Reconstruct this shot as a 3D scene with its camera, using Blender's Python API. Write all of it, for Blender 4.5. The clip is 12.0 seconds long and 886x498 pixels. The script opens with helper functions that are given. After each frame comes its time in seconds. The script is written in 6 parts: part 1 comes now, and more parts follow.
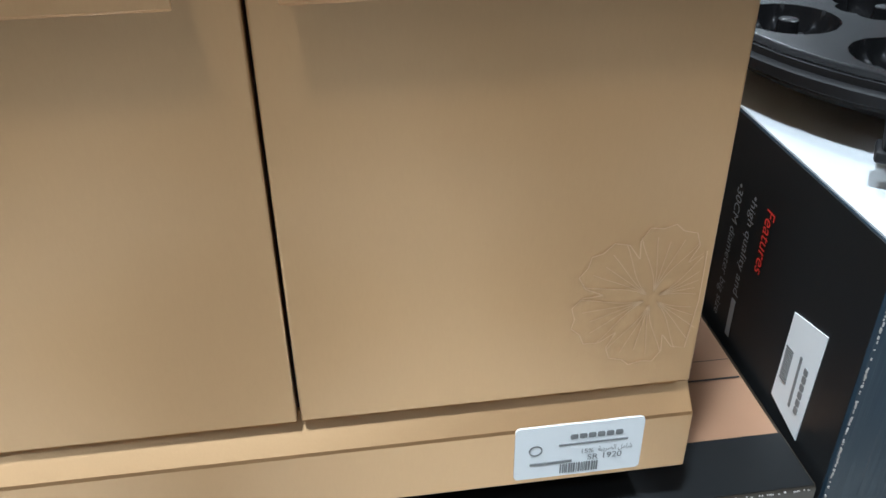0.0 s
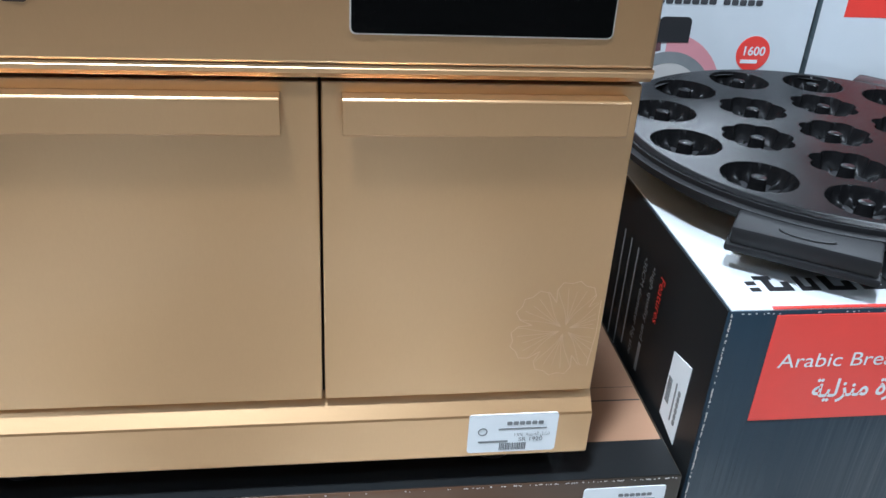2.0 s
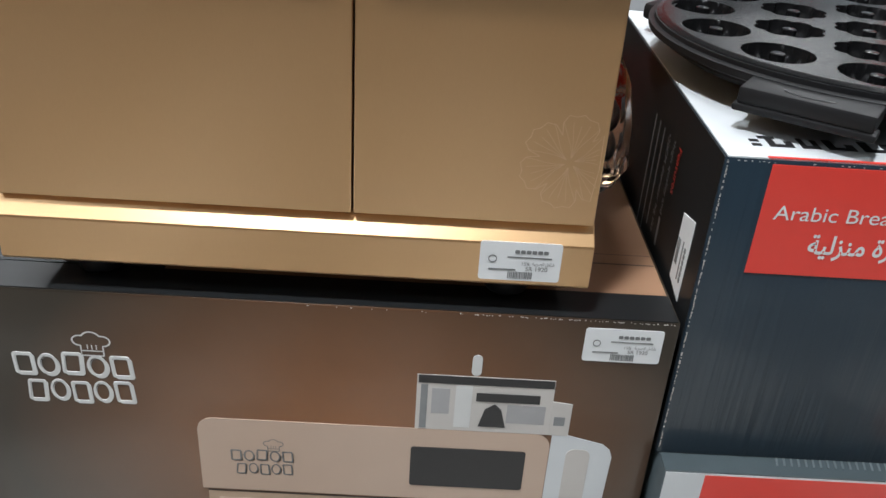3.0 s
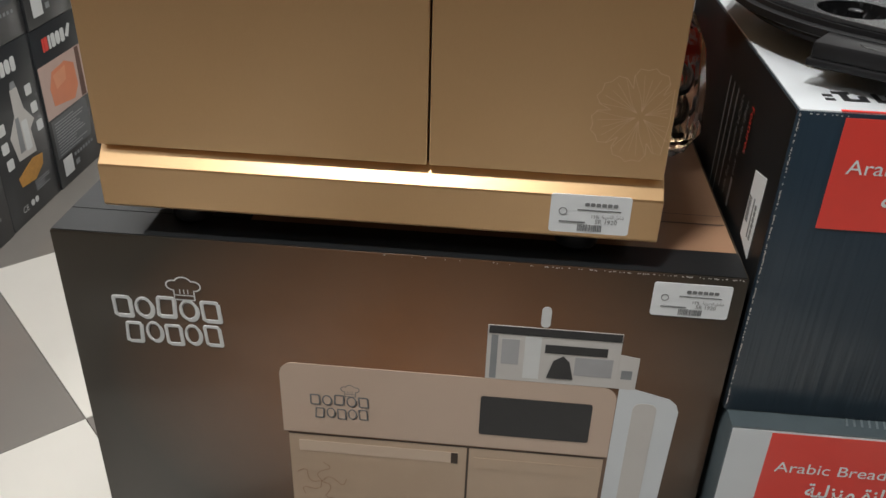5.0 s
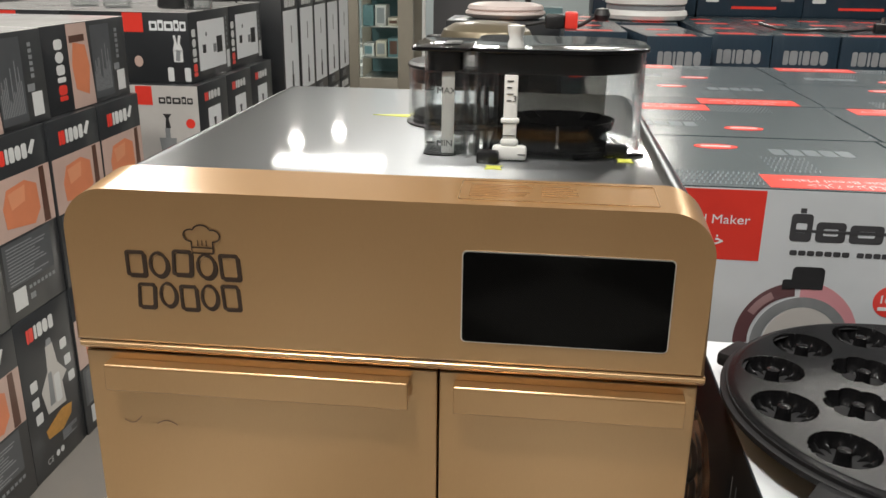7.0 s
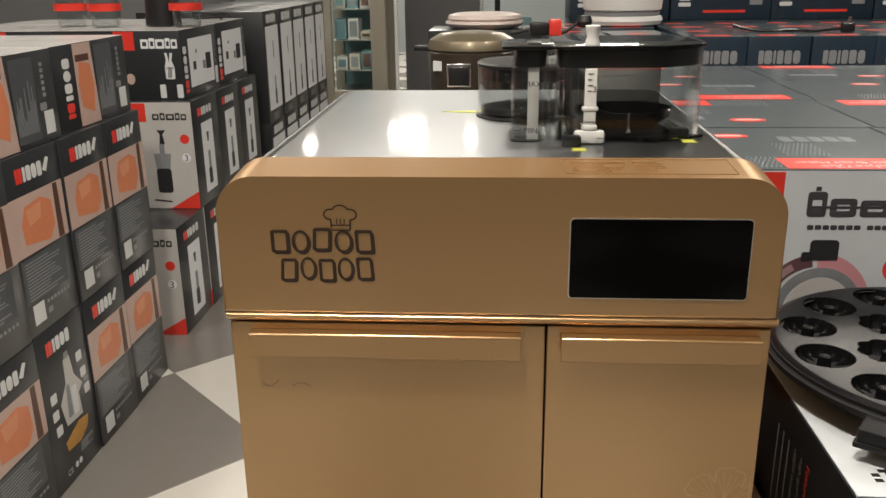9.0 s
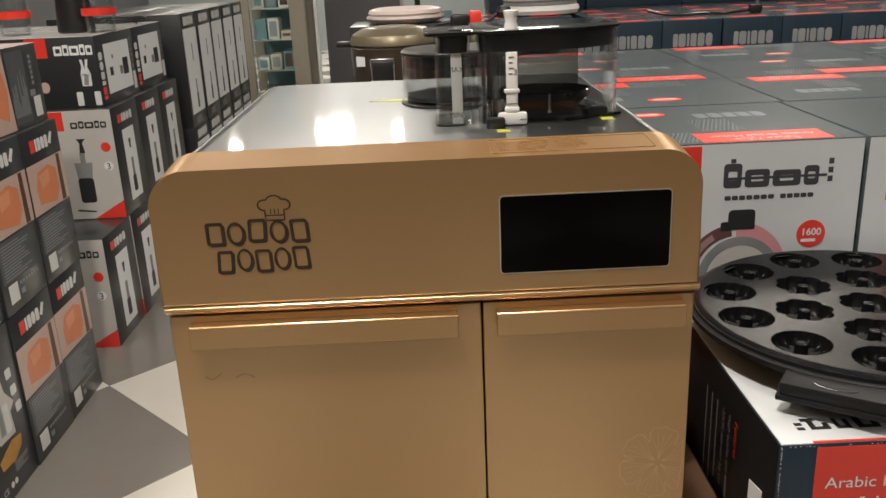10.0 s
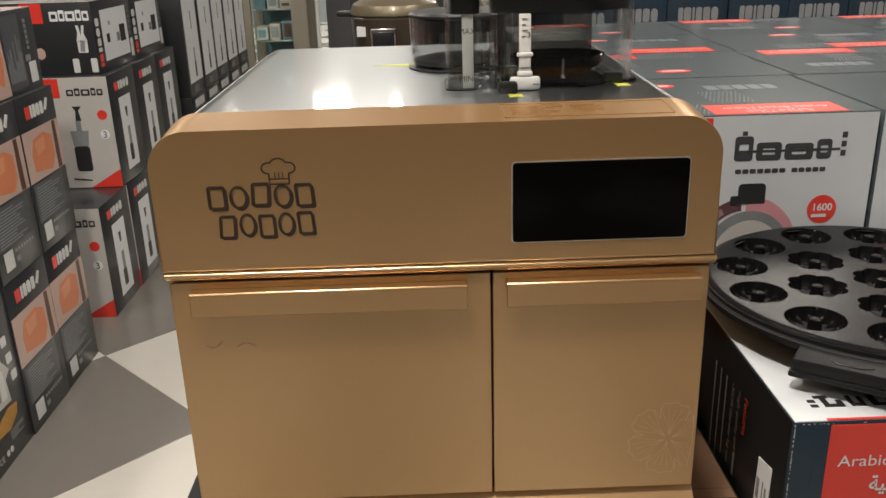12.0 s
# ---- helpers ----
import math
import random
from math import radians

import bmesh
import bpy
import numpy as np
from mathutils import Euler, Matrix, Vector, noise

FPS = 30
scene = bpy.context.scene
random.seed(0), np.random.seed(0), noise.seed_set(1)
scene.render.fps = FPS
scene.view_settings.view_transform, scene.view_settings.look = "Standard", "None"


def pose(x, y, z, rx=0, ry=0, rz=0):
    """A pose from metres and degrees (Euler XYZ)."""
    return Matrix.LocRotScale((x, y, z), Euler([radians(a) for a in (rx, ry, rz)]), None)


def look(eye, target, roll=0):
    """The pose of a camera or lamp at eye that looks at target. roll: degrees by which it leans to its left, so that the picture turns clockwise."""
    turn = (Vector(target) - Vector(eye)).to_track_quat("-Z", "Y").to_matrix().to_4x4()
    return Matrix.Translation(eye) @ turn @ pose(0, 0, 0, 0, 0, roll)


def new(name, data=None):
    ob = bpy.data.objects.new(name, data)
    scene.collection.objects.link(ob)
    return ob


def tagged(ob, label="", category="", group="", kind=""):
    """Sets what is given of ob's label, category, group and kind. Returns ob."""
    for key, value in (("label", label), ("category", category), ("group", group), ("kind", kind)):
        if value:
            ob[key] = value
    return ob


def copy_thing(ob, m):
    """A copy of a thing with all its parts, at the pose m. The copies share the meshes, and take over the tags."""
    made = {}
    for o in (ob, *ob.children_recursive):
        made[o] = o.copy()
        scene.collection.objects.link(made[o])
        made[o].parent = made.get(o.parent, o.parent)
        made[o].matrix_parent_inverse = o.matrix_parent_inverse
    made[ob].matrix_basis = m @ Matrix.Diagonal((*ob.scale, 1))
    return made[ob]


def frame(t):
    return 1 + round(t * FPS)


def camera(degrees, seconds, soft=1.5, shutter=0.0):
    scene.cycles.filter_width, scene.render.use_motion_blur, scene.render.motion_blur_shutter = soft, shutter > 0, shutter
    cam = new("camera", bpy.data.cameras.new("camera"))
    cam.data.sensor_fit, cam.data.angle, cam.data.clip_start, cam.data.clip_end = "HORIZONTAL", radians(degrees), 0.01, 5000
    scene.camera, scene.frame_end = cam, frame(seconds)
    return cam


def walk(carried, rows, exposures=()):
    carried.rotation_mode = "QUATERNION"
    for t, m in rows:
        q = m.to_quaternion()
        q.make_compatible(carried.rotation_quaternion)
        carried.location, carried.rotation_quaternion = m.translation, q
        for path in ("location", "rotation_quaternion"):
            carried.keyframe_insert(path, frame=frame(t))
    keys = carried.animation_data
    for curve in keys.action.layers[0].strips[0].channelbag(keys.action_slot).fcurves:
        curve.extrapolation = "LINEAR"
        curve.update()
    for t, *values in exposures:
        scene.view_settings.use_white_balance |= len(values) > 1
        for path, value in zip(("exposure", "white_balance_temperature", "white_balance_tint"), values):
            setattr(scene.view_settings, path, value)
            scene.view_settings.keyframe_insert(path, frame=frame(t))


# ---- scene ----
cam = camera(54.8, 12.0)
PATH = [
    (0, (0.001, -0.003, 1.021), (0.229, 1.669, -0.053), -0.7),
    (0.5, (-0.021, -0.034, 1.029), (0.241, 1.648, -0.023), 0.3),
    (1, (-0.041, -0.058, 1.047), (0.253, 1.631, 0.016), 2.1),
    (1.5, (-0.039, -0.099, 1.083), (0.261, 1.607, 0.085), 2.7),
    (2, (-0.02, -0.143, 1.1), (0.254, 1.59, 0.14), 3.6),
    (2.5, (0.017, -0.213, 1.063), (0.174, 1.545, 0.123), 3.5),
    (3, (0.026, -0.245, 1.042), (0.069, 1.498, 0.062), 3.9),
    (3.5, (0.019, -0.271, 1.017), (-0.013, 1.455, 0.006), 3.7),
    (3.7, (0.008, -0.278, 1.004), (-0.021, 1.445, -0.011), 3.8),
    (5.3, (0.031, -0.274, 1.055), (-0.119, 1.447, 0.048), 1.5),
    (5.5, (0.029, -0.267, 1.083), (-0.134, 1.492, 0.144), 1.4),
    (6, (0.033, -0.236, 1.156), (-0.165, 1.588, 0.362), 1.0),
    (6.5, (0.036, -0.23, 1.204), (-0.176, 1.625, 0.488), 0.7),
    (7, (0.033, -0.227, 1.217), (-0.178, 1.654, 0.569), 0.7),
    (7.5, (0.026, -0.242, 1.211), (-0.177, 1.648, 0.587), 0.6),
    (7.7, (0.015, -0.246, 1.22), (-0.179, 1.632, 0.561), 0.6),
    (9.3, (-0.058, -0.332, 1.216), (-0.155, 1.567, 0.598), -1.6),
    (9.5, (-0.057, -0.336, 1.216), (-0.108, 1.564, 0.593), -1.9),
    (10, (-0.054, -0.336, 1.212), (-0.035, 1.56, 0.577), -2.5),
    (10.5, (-0.066, -0.34, 1.187), (-0.04, 1.548, 0.529), -2.9),
    (11, (-0.068, -0.329, 1.195), (-0.042, 1.552, 0.516), -2.8),
    (11.5, (-0.061, -0.322, 1.192), (-0.034, 1.555, 0.503), -2.6),
    (12, (-0.063, -0.319, 1.201), (-0.038, 1.558, 0.511), -1.7),
]
EXPOSURES = [(0.0, 0.72, 5100, 2), (1.0, 0.78, 5000, 2), (2.0, 0.86, 4950, 4), (2.5, 0.82, 5200, 5), (3.5, 0.08, 5900, 8), (5.5, -0.02, 6000, 8), (6.0, 0.78, 5250, 2),
             (6.5, 0.34, 5950, 6), (7.0, 0.20, 6250, 8), (7.5, 0.10, 6400, 8), (9.5, 0.0, 6700, 10), (12.0, -0.02, 6620, 10)]
POSES = [(t, look(eye, target, roll)) for t, eye, target, roll in PATH]
walk(cam, POSES, EXPOSURES)
# ---- world, lights ----
world = bpy.data.worlds.new("world")
scene.world = world
world.use_nodes = True
world.node_tree.nodes["Background"].inputs[0].default_value = (0.9, 0.95, 1.0, 1)
world.node_tree.nodes["Background"].inputs[1].default_value = 0.15

CEIL = 3.1


def area(name, x, y, z, sx, sy, watts, colour=(1.0, 0.93, 0.84)):
    lamp = bpy.data.lights.new(name, "AREA")
    lamp.shape, lamp.size, lamp.size_y = "RECTANGLE", sx, sy
    lamp.energy, lamp.color = watts, colour
    ob = new(name, lamp)
    ob.matrix_world = pose(x, y, z)
    return ob


# All out of view: some inferred from shadows and reflections, others added as fill.
LAMPS = [  # x, y, length along x, length along y, watts
    # Second and third are made up, to brighten the gold doors from the sides.
    (-0.42, -0.42, 0.22, 0.22, 62), (-2.0, -1.3, 0.6, 0.25, 14), (2.0, -1.5, 0.6, 0.25, 3),
    # The lamp at y 11.2 is made up, to brighten the far end.
    (-1.9, 1.6, 0.3, 1.2, 34), (1.7, 1.3, 0.3, 1.2, 40), (-1.35, 11.2, 0.5, 0.5, 60),
    # The lamp at y 9.5 is added, to light what the steel reflects.
    (2.0, 4.4, 0.3, 1.2, 40), (-2.6, 4.8, 0.3, 1.2, 34), (-0.205, 1.0, 0.20, 0.20, 21), (0.9, 9.5, 1.2, 0.3, 80), (-2.2, 8.6, 1.2, 0.3, 20),
    (-0.47, 10.9, 0.14, 0.14, 9), (-2.49, 10.29, 0.14, 0.14, 9), (-2.30, 12.0, 0.14, 0.14, 9), (-2.85, 9.6, 0.14, 0.14, 9),
]
for lx, ly, sx, sy, watts in LAMPS:
    area("unseen_ceiling_lamp", lx, ly, CEIL - 0.035, sx, sy, watts)

# ---- materials ----


def material(name, colour, rough=0.5, metal=0.0, vary=0.12, grain=60.0, stain=5.0, bump=0.05, coat=0.0, coat_rough=0.12, stretch=(1, 1, 1), spec=0.5, rvary=0.1, rand=0.06):
    """Colour with fine grain, broad stains, a difference from piece to piece and a fine relief."""
    m = bpy.data.materials.new(name)
    m.use_nodes = True
    nt = m.node_tree
    n, link = nt.nodes, nt.links
    bsdf = n["Principled BSDF"]
    bsdf.inputs["Metallic"].default_value = metal
    bsdf.inputs["Coat Weight"].default_value = coat
    bsdf.inputs["Coat Roughness"].default_value = coat_rough
    bsdf.inputs["Specular IOR Level"].default_value = spec
    co = n.new("ShaderNodeTexCoord")
    mp = n.new("ShaderNodeMapping")
    mp.inputs["Scale"].default_value = stretch
    info = n.new("ShaderNodeObjectInfo")
    link.new(co.outputs["Object"], mp.inputs["Vector"])
    fine, broad = n.new("ShaderNodeTexNoise"), n.new("ShaderNodeTexNoise")
    fine.inputs["Scale"].default_value, fine.inputs["Detail"].default_value = grain, 5
    broad.inputs["Scale"].default_value, broad.inputs["Detail"].default_value = stain, 4
    for t in (fine, broad):
        t.noise_dimensions = "4D"
        link.new(mp.outputs["Vector"], t.inputs["Vector"])
        link.new(info.outputs["Random"], t.inputs["W"])

    def maths(op, a, b):
        k = n.new("ShaderNodeMath")
        k.operation = op
        for i, v in ((0, a), (1, b)):
            if isinstance(v, (int, float)):
                k.inputs[i].default_value = v
            else:
                link.new(v, k.inputs[i])
        return k.outputs[0]
    s = maths("ADD", maths("MULTIPLY", fine.outputs["Fac"], vary), maths("MULTIPLY", broad.outputs["Fac"], vary))
    s = maths("ADD", s, maths("MULTIPLY", info.outputs["Random"], rand))
    s = maths("ADD", s, 1 - vary - rand / 2)
    hsv = n.new("ShaderNodeHueSaturation")
    hsv.inputs["Color"].default_value = (*colour, 1)
    link.new(s, hsv.inputs["Value"])
    link.new(hsv.outputs["Color"], bsdf.inputs["Base Color"])
    link.new(maths("ADD", maths("MULTIPLY", broad.outputs["Fac"], rvary), rough - rvary / 2), bsdf.inputs["Roughness"])
    if bump:
        b = n.new("ShaderNodeBump")
        b.inputs["Strength"].default_value = bump
        b.inputs["Distance"].default_value = 0.001 if bump < 0.6 else 0.003
        link.new(fine.outputs["Fac"], b.inputs["Height"])
        link.new(b.outputs["Normal"], bsdf.inputs["Normal"])
    return m


def clear(name, colour=(1, 1, 1), rough=0.03, ior=1.45):
    m = bpy.data.materials.new(name)
    m.use_nodes = True
    b = m.node_tree.nodes["Principled BSDF"]
    b.inputs["Base Color"].default_value = (*colour, 1)
    b.inputs["Roughness"].default_value = rough
    b.inputs["Transmission Weight"].default_value = 1
    b.inputs["IOR"].default_value = ior
    return m


def thin_clear(name, colour, rough, base):
    """Thin clear plastic: light passes straight on, with a gloss that grows towards the edges."""
    m = bpy.data.materials.new(name)
    m.use_nodes = True
    nt = m.node_tree
    n, link = nt.nodes, nt.links
    n.remove(n["Principled BSDF"])
    tr, gl, mix, fr = n.new("ShaderNodeBsdfTransparent"), n.new("ShaderNodeBsdfGlossy"), n.new("ShaderNodeMixShader"), n.new("ShaderNodeLayerWeight")
    tr.inputs["Color"].default_value = (*colour, 1)
    gl.inputs["Color"].default_value = (0.95, 0.95, 0.95, 1)
    gl.inputs["Roughness"].default_value = rough
    fr.inputs["Blend"].default_value = 0.5
    power, gain = n.new("ShaderNodeMath"), n.new("ShaderNodeMath")
    power.operation, gain.operation = "POWER", "MULTIPLY_ADD"
    power.inputs[1].default_value, gain.inputs[1].default_value, gain.inputs[2].default_value = 2.6, 0.85, base
    link.new(fr.outputs["Facing"], power.inputs[0])
    link.new(power.outputs[0], gain.inputs[0])
    link.new(gain.outputs[0], mix.inputs["Fac"])
    link.new(tr.outputs["BSDF"], mix.inputs[1])
    link.new(gl.outputs["BSDF"], mix.inputs[2])
    link.new(mix.outputs["Shader"], n["Material Output"].inputs["Surface"])
    return m


def glow(name, colour, strength):
    m = bpy.data.materials.new(name)
    m.use_nodes = True
    b = m.node_tree.nodes["Principled BSDF"]
    b.inputs["Emission Color"].default_value = (*colour, 1)
    b.inputs["Emission Strength"].default_value = strength
    return m




def flake_paint():
    """Metallic paint: pale metal flakes over a brown ground, brushed fine and slightly uneven."""
    m = material("gold_paint", (0.66, 0.448, 0.240), 0.33, 1.0, 0.06, 1100, 5, 0.04, coat=0.8, coat_rough=0.16, stretch=(1, 1, 0.25), rvary=0.05, rand=0.0)
    n, link = m.node_tree.nodes, m.node_tree.links
    flake = n["Principled BSDF"]
    ground, mix = n.new("ShaderNodeBsdfPrincipled"), n.new("ShaderNodeMixShader")
    ground.inputs["Base Color"].default_value = (0.36, 0.185, 0.065, 1)
    ground.inputs["Roughness"].default_value = 0.5
    ground.inputs["Specular IOR Level"].default_value = 0.3
    mix.inputs["Fac"].default_value = 0.27
    link.new(flake.outputs["BSDF"], mix.inputs[1])
    link.new(ground.outputs["BSDF"], mix.inputs[2])
    link.new(mix.outputs["Shader"], n["Material Output"].inputs["Surface"])
    return m


GOLD = flake_paint()
GOLD_DARK = material("gold_etch", (0.74, 0.54, 0.33), 0.46, 0.80, 0.05, 900, 8, 0.0, rand=0.0)


def sheet_steel():
    """Steel sheet brushed across, under a clear protective film."""
    m = material("brushed_steel", (0.29, 0.30, 0.31), 0.33, 1.0, 0.06, 500, 4, 0.015, stretch=(0.03, 1, 1), rvary=0.05)
    n, link = m.node_tree.nodes, m.node_tree.links
    b = n["Principled BSDF"]
    b.inputs["Anisotropic"].default_value = 0.98
    b.inputs["Coat Weight"].default_value = 0.9
    b.inputs["Coat Roughness"].default_value = 0.05
    vec = n.new("ShaderNodeCombineXYZ")
    vec.inputs[1].default_value = 1.0
    link.new(vec.outputs[0], b.inputs["Tangent"])
    return m


STEEL = sheet_steel()
CHROME = material("bright_metal", (0.75, 0.74, 0.72), 0.18, 1.0, 0.03, 200, 5, 0.0)
BEZEL = material("satin_bright_metal", (0.86, 0.82, 0.76), 0.42, 1.0, 0.03, 200, 5, 0.0)
BLACK = material("black_plastic", (0.012, 0.012, 0.013), 0.36, 0.0, 0.2, 300, 8, 0.06)
GRIP = material("black_grip_plastic", (0.009, 0.009, 0.010), 0.55, 0.0, 0.2, 300, 8, 0.08, spec=0.3)
MATT_BLACK = material("matt_black", (0.008, 0.008, 0.008), 0.7, 0.0, 0.2, 200, 8, 0.05)
GLOSS_BLACK = material("gloss_black_plastic", (0.006, 0.006, 0.0065), 0.10, 0.0, 0.2, 300, 8, 0.01)
NONSTICK = material("nonstick_coating", (0.0065, 0.0065, 0.007), 0.22, 0.0, 0.25, 1200, 12, 0.2, spec=0.12)
SCREEN = material("screen_glass", (0.002, 0.002, 0.002), 0.08, 0.0, 0.1, 20, 3, 0.0, spec=0.12, rvary=0.03)
WHITE = material("white_plastic", (0.75, 0.75, 0.73), 0.35, 0.0, 0.05, 200, 8, 0.02)
PAPER = material("label_paper", (0.74, 0.76, 0.78), 0.42, 0.0, 0.05, 150, 20, 0.03)
INK = material("black_ink", (0.02, 0.02, 0.022), 0.45, 0.0, 0.2, 80, 10, 0.0)
LABEL_INK = material("label_ink", (0.18, 0.185, 0.19), 0.45, 0.0, 0.3, 300, 60, 0.0)
LOGO_INK = material("brown_ink", (0.035, 0.02, 0.012), 0.42, 0.0, 0.2, 80, 10, 0.0)
DARK_INK = material("charcoal_ink", (0.055, 0.055, 0.06), 0.4, 0.0, 0.2, 80, 10, 0.0)
INFO_GREY = material("dim_grey_print", (0.075, 0.08, 0.087), 0.36, 0.0, 0.3, 30, 7, 0.03, coat=0.3)
ROSE = material("rose_print", (0.60, 0.27, 0.30), 0.38, 0.0, 0.12, 25, 9, 0.0, coat=0.2)
PLUM = material("plum_print", (0.12, 0.055, 0.06), 0.38, 0.0, 0.25, 25, 9, 0.0, coat=0.2)
GREY_INK = material("grey_ink", (0.22, 0.23, 0.24), 0.45, 0.0, 0.3, 80, 10, 0.0)
PALE_INK = material("pale_ink", (0.62, 0.63, 0.63), 0.4, 0.0, 0.1, 80, 10, 0.0)
RED = material("red_print", (0.72, 0.045, 0.030), 0.36, 0.0, 0.1, 60, 9, 0.03, coat=0.25)
SALMON = material("salmon_print", (0.62, 0.21, 0.10), 0.4, 0.0, 0.18, 25, 14, 0.02, coat=0.2)
BLUSH = material("blush_print", (0.50, 0.36, 0.31), 0.4, 0.0, 0.18, 25, 10, 0.02, coat=0.2)
MAUVE = material("mauve_print", (0.34, 0.21, 0.215), 0.4, 0.0, 0.3, 25, 12, 0.02, coat=0.2)
WOOD_PRINT = material("dark_brown_print", (0.10, 0.045, 0.03), 0.4, 0.0, 0.3, 25, 10, 0.02, coat=0.2)
FOOD = material("golden_food_print", (0.45, 0.23, 0.05), 0.4, 0.0, 0.6, 90, 30, 0.0)
CARD_GREY = material("charcoal_card", (0.024, 0.026, 0.029), 0.34, 0.0, 0.16, 40, 6, 0.05, coat=0.3)
CARD_NAVY = material("navy_black_card", (0.017, 0.032, 0.049), 0.33, 0.0, 0.2, 95, 5, 0.8, coat=0.2, spec=0.4, stretch=(1, 1, 0.03))
CARD_BLACK = material("black_card", (0.012, 0.013, 0.014), 0.42, 0.0, 0.2, 60, 6, 0.06, spec=0.25)
SLATE_INK = material("slate_ink", (0.13, 0.155, 0.17), 0.35, 0.0, 0.2, 60, 10, 0.0, coat=0.3)
NOTICE = material("clear_notice", (0.57, 0.37, 0.19), 0.25, 0.7, 0.1, 200, 10, 0.0)
CARD_SLATE = material("slate_card", (0.080, 0.101, 0.112), 0.26, 0.0, 0.34, 40, 6, 0.10, coat=0.5)
CARD_WHITE = material("white_card", (0.60, 0.63, 0.66), 0.34, 0.0, 0.07, 40, 5, 0.05, coat=0.25)
CARD_SILVER = material("silver_card", (0.52, 0.50, 0.48), 0.36, 0.0, 0.12, 30, 7, 0.05, coat=0.25)
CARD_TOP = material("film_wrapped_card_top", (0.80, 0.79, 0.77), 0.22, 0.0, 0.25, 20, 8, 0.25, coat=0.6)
CARD_TAN = material("brown_card_print", (0.30, 0.175, 0.105), 0.42, 0.0, 0.14, 60, 8, 0.05, coat=0.2, stretch=(0.2, 1, 1))
EDGE = material("worn_card_edge", (0.42, 0.40, 0.38), 0.7, 0.0, 0.5, 300, 60, 0.2)
GLASS = thin_clear("clear_plastic", (0.96, 0.97, 0.97), 0.05, 0.035)
# Tint for an added sheet that darkens the clear hopper's inside.
HOPPER_TINT = thin_clear("hopper_tint", (0.52, 0.51, 0.49), 0.08, 0.04)
FILM = clear("plastic_film", (0.95, 0.96, 0.97), 0.12, 1.12)
YELLOW = material("yellow_sticker", (0.50, 0.52, 0.08), 0.4, 0.0, 0.1, 60, 10, 0.0)
OLIVE = material("olive_metallic", (0.25, 0.21, 0.14), 0.38, 0.5, 0.1, 200, 5, 0.03, coat=0.4)
COOKER = material("brown_enamel", (0.055, 0.042, 0.03), 0.3, 0.2, 0.1, 200, 5, 0.03, coat=0.4)
PINK = material("pale_pink_enamel", (0.80, 0.68, 0.64), 0.35, 0.0, 0.08, 60, 8, 0.03)
TILE_WHITE = material("cream_tile", (0.66, 0.64, 0.59), 0.2, 0.0, 0.06, 12, 3, 0.01, spec=0.45, rand=0.04)
TILE_GREY = material("grey_tile", (0.20, 0.186, 0.168), 0.22, 0.0, 0.10, 14, 3, 0.01, spec=0.45, rand=0.05)
GROUT = material("grout", (0.25, 0.24, 0.22), 0.8, 0.0, 0.2, 80, 6, 0.2)
WALL = material("wall_paint", (0.10, 0.10, 0.105), 0.6, 0.0, 0.06, 80, 2, 0.05)
BACK_WALL = material("pale_wall_paint", (0.30, 0.34, 0.35), 0.5, 0.0, 0.08, 30, 2, 0.03)
CEILING = material("ceiling_paint", (0.70, 0.70, 0.70), 0.7, 0.0, 0.05, 60, 2, 0.05)
PILLAR = material("beige_laminate", (0.36, 0.33, 0.27), 0.4, 0.0, 0.1, 30, 3, 0.03)
FRAME = material("brushed_aluminium", (0.42, 0.42, 0.40), 0.32, 0.9, 0.1, 100, 5, 0.03)
PANE = clear("cabinet_glass", (0.86, 0.94, 0.93), 0.02, 1.45)
TEAL = material("teal_stock", (0.12, 0.22, 0.24), 0.4, 0.0, 0.4, 12, 5, 0.0)
BEIGE_STOCK = material("beige_stock", (0.45, 0.40, 0.33), 0.4, 0.0, 0.4, 12, 5, 0.0)
DIFFUSER = glow("lamp_diffuser", (1.0, 0.93, 0.84), 4.0)


def copper_print():
    """Printed carton front: dark brown, turning to copper towards the upper middle."""
    m = material("copper_brown_print", (0.10, 0.045, 0.022), 0.34, 0.0, 0.14, 60, 6, 0.05, coat=0.6, coat_rough=0.14)
    nt = m.node_tree
    n, link = nt.nodes, nt.links
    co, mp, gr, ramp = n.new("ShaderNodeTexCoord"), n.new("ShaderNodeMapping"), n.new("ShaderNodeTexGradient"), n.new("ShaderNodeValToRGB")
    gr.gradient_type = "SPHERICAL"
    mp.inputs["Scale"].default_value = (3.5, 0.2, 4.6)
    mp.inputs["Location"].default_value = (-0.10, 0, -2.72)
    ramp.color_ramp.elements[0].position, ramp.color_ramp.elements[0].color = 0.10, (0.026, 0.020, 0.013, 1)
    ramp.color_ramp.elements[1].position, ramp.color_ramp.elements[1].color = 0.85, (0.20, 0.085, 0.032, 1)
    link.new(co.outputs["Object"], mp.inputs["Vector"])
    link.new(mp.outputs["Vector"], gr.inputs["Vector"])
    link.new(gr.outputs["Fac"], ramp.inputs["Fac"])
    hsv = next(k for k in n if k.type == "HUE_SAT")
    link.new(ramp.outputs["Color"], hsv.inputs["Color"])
    return m


COPPER = copper_print()

# ---- mesh helpers ----


def V(*a):
    return Vector(a)


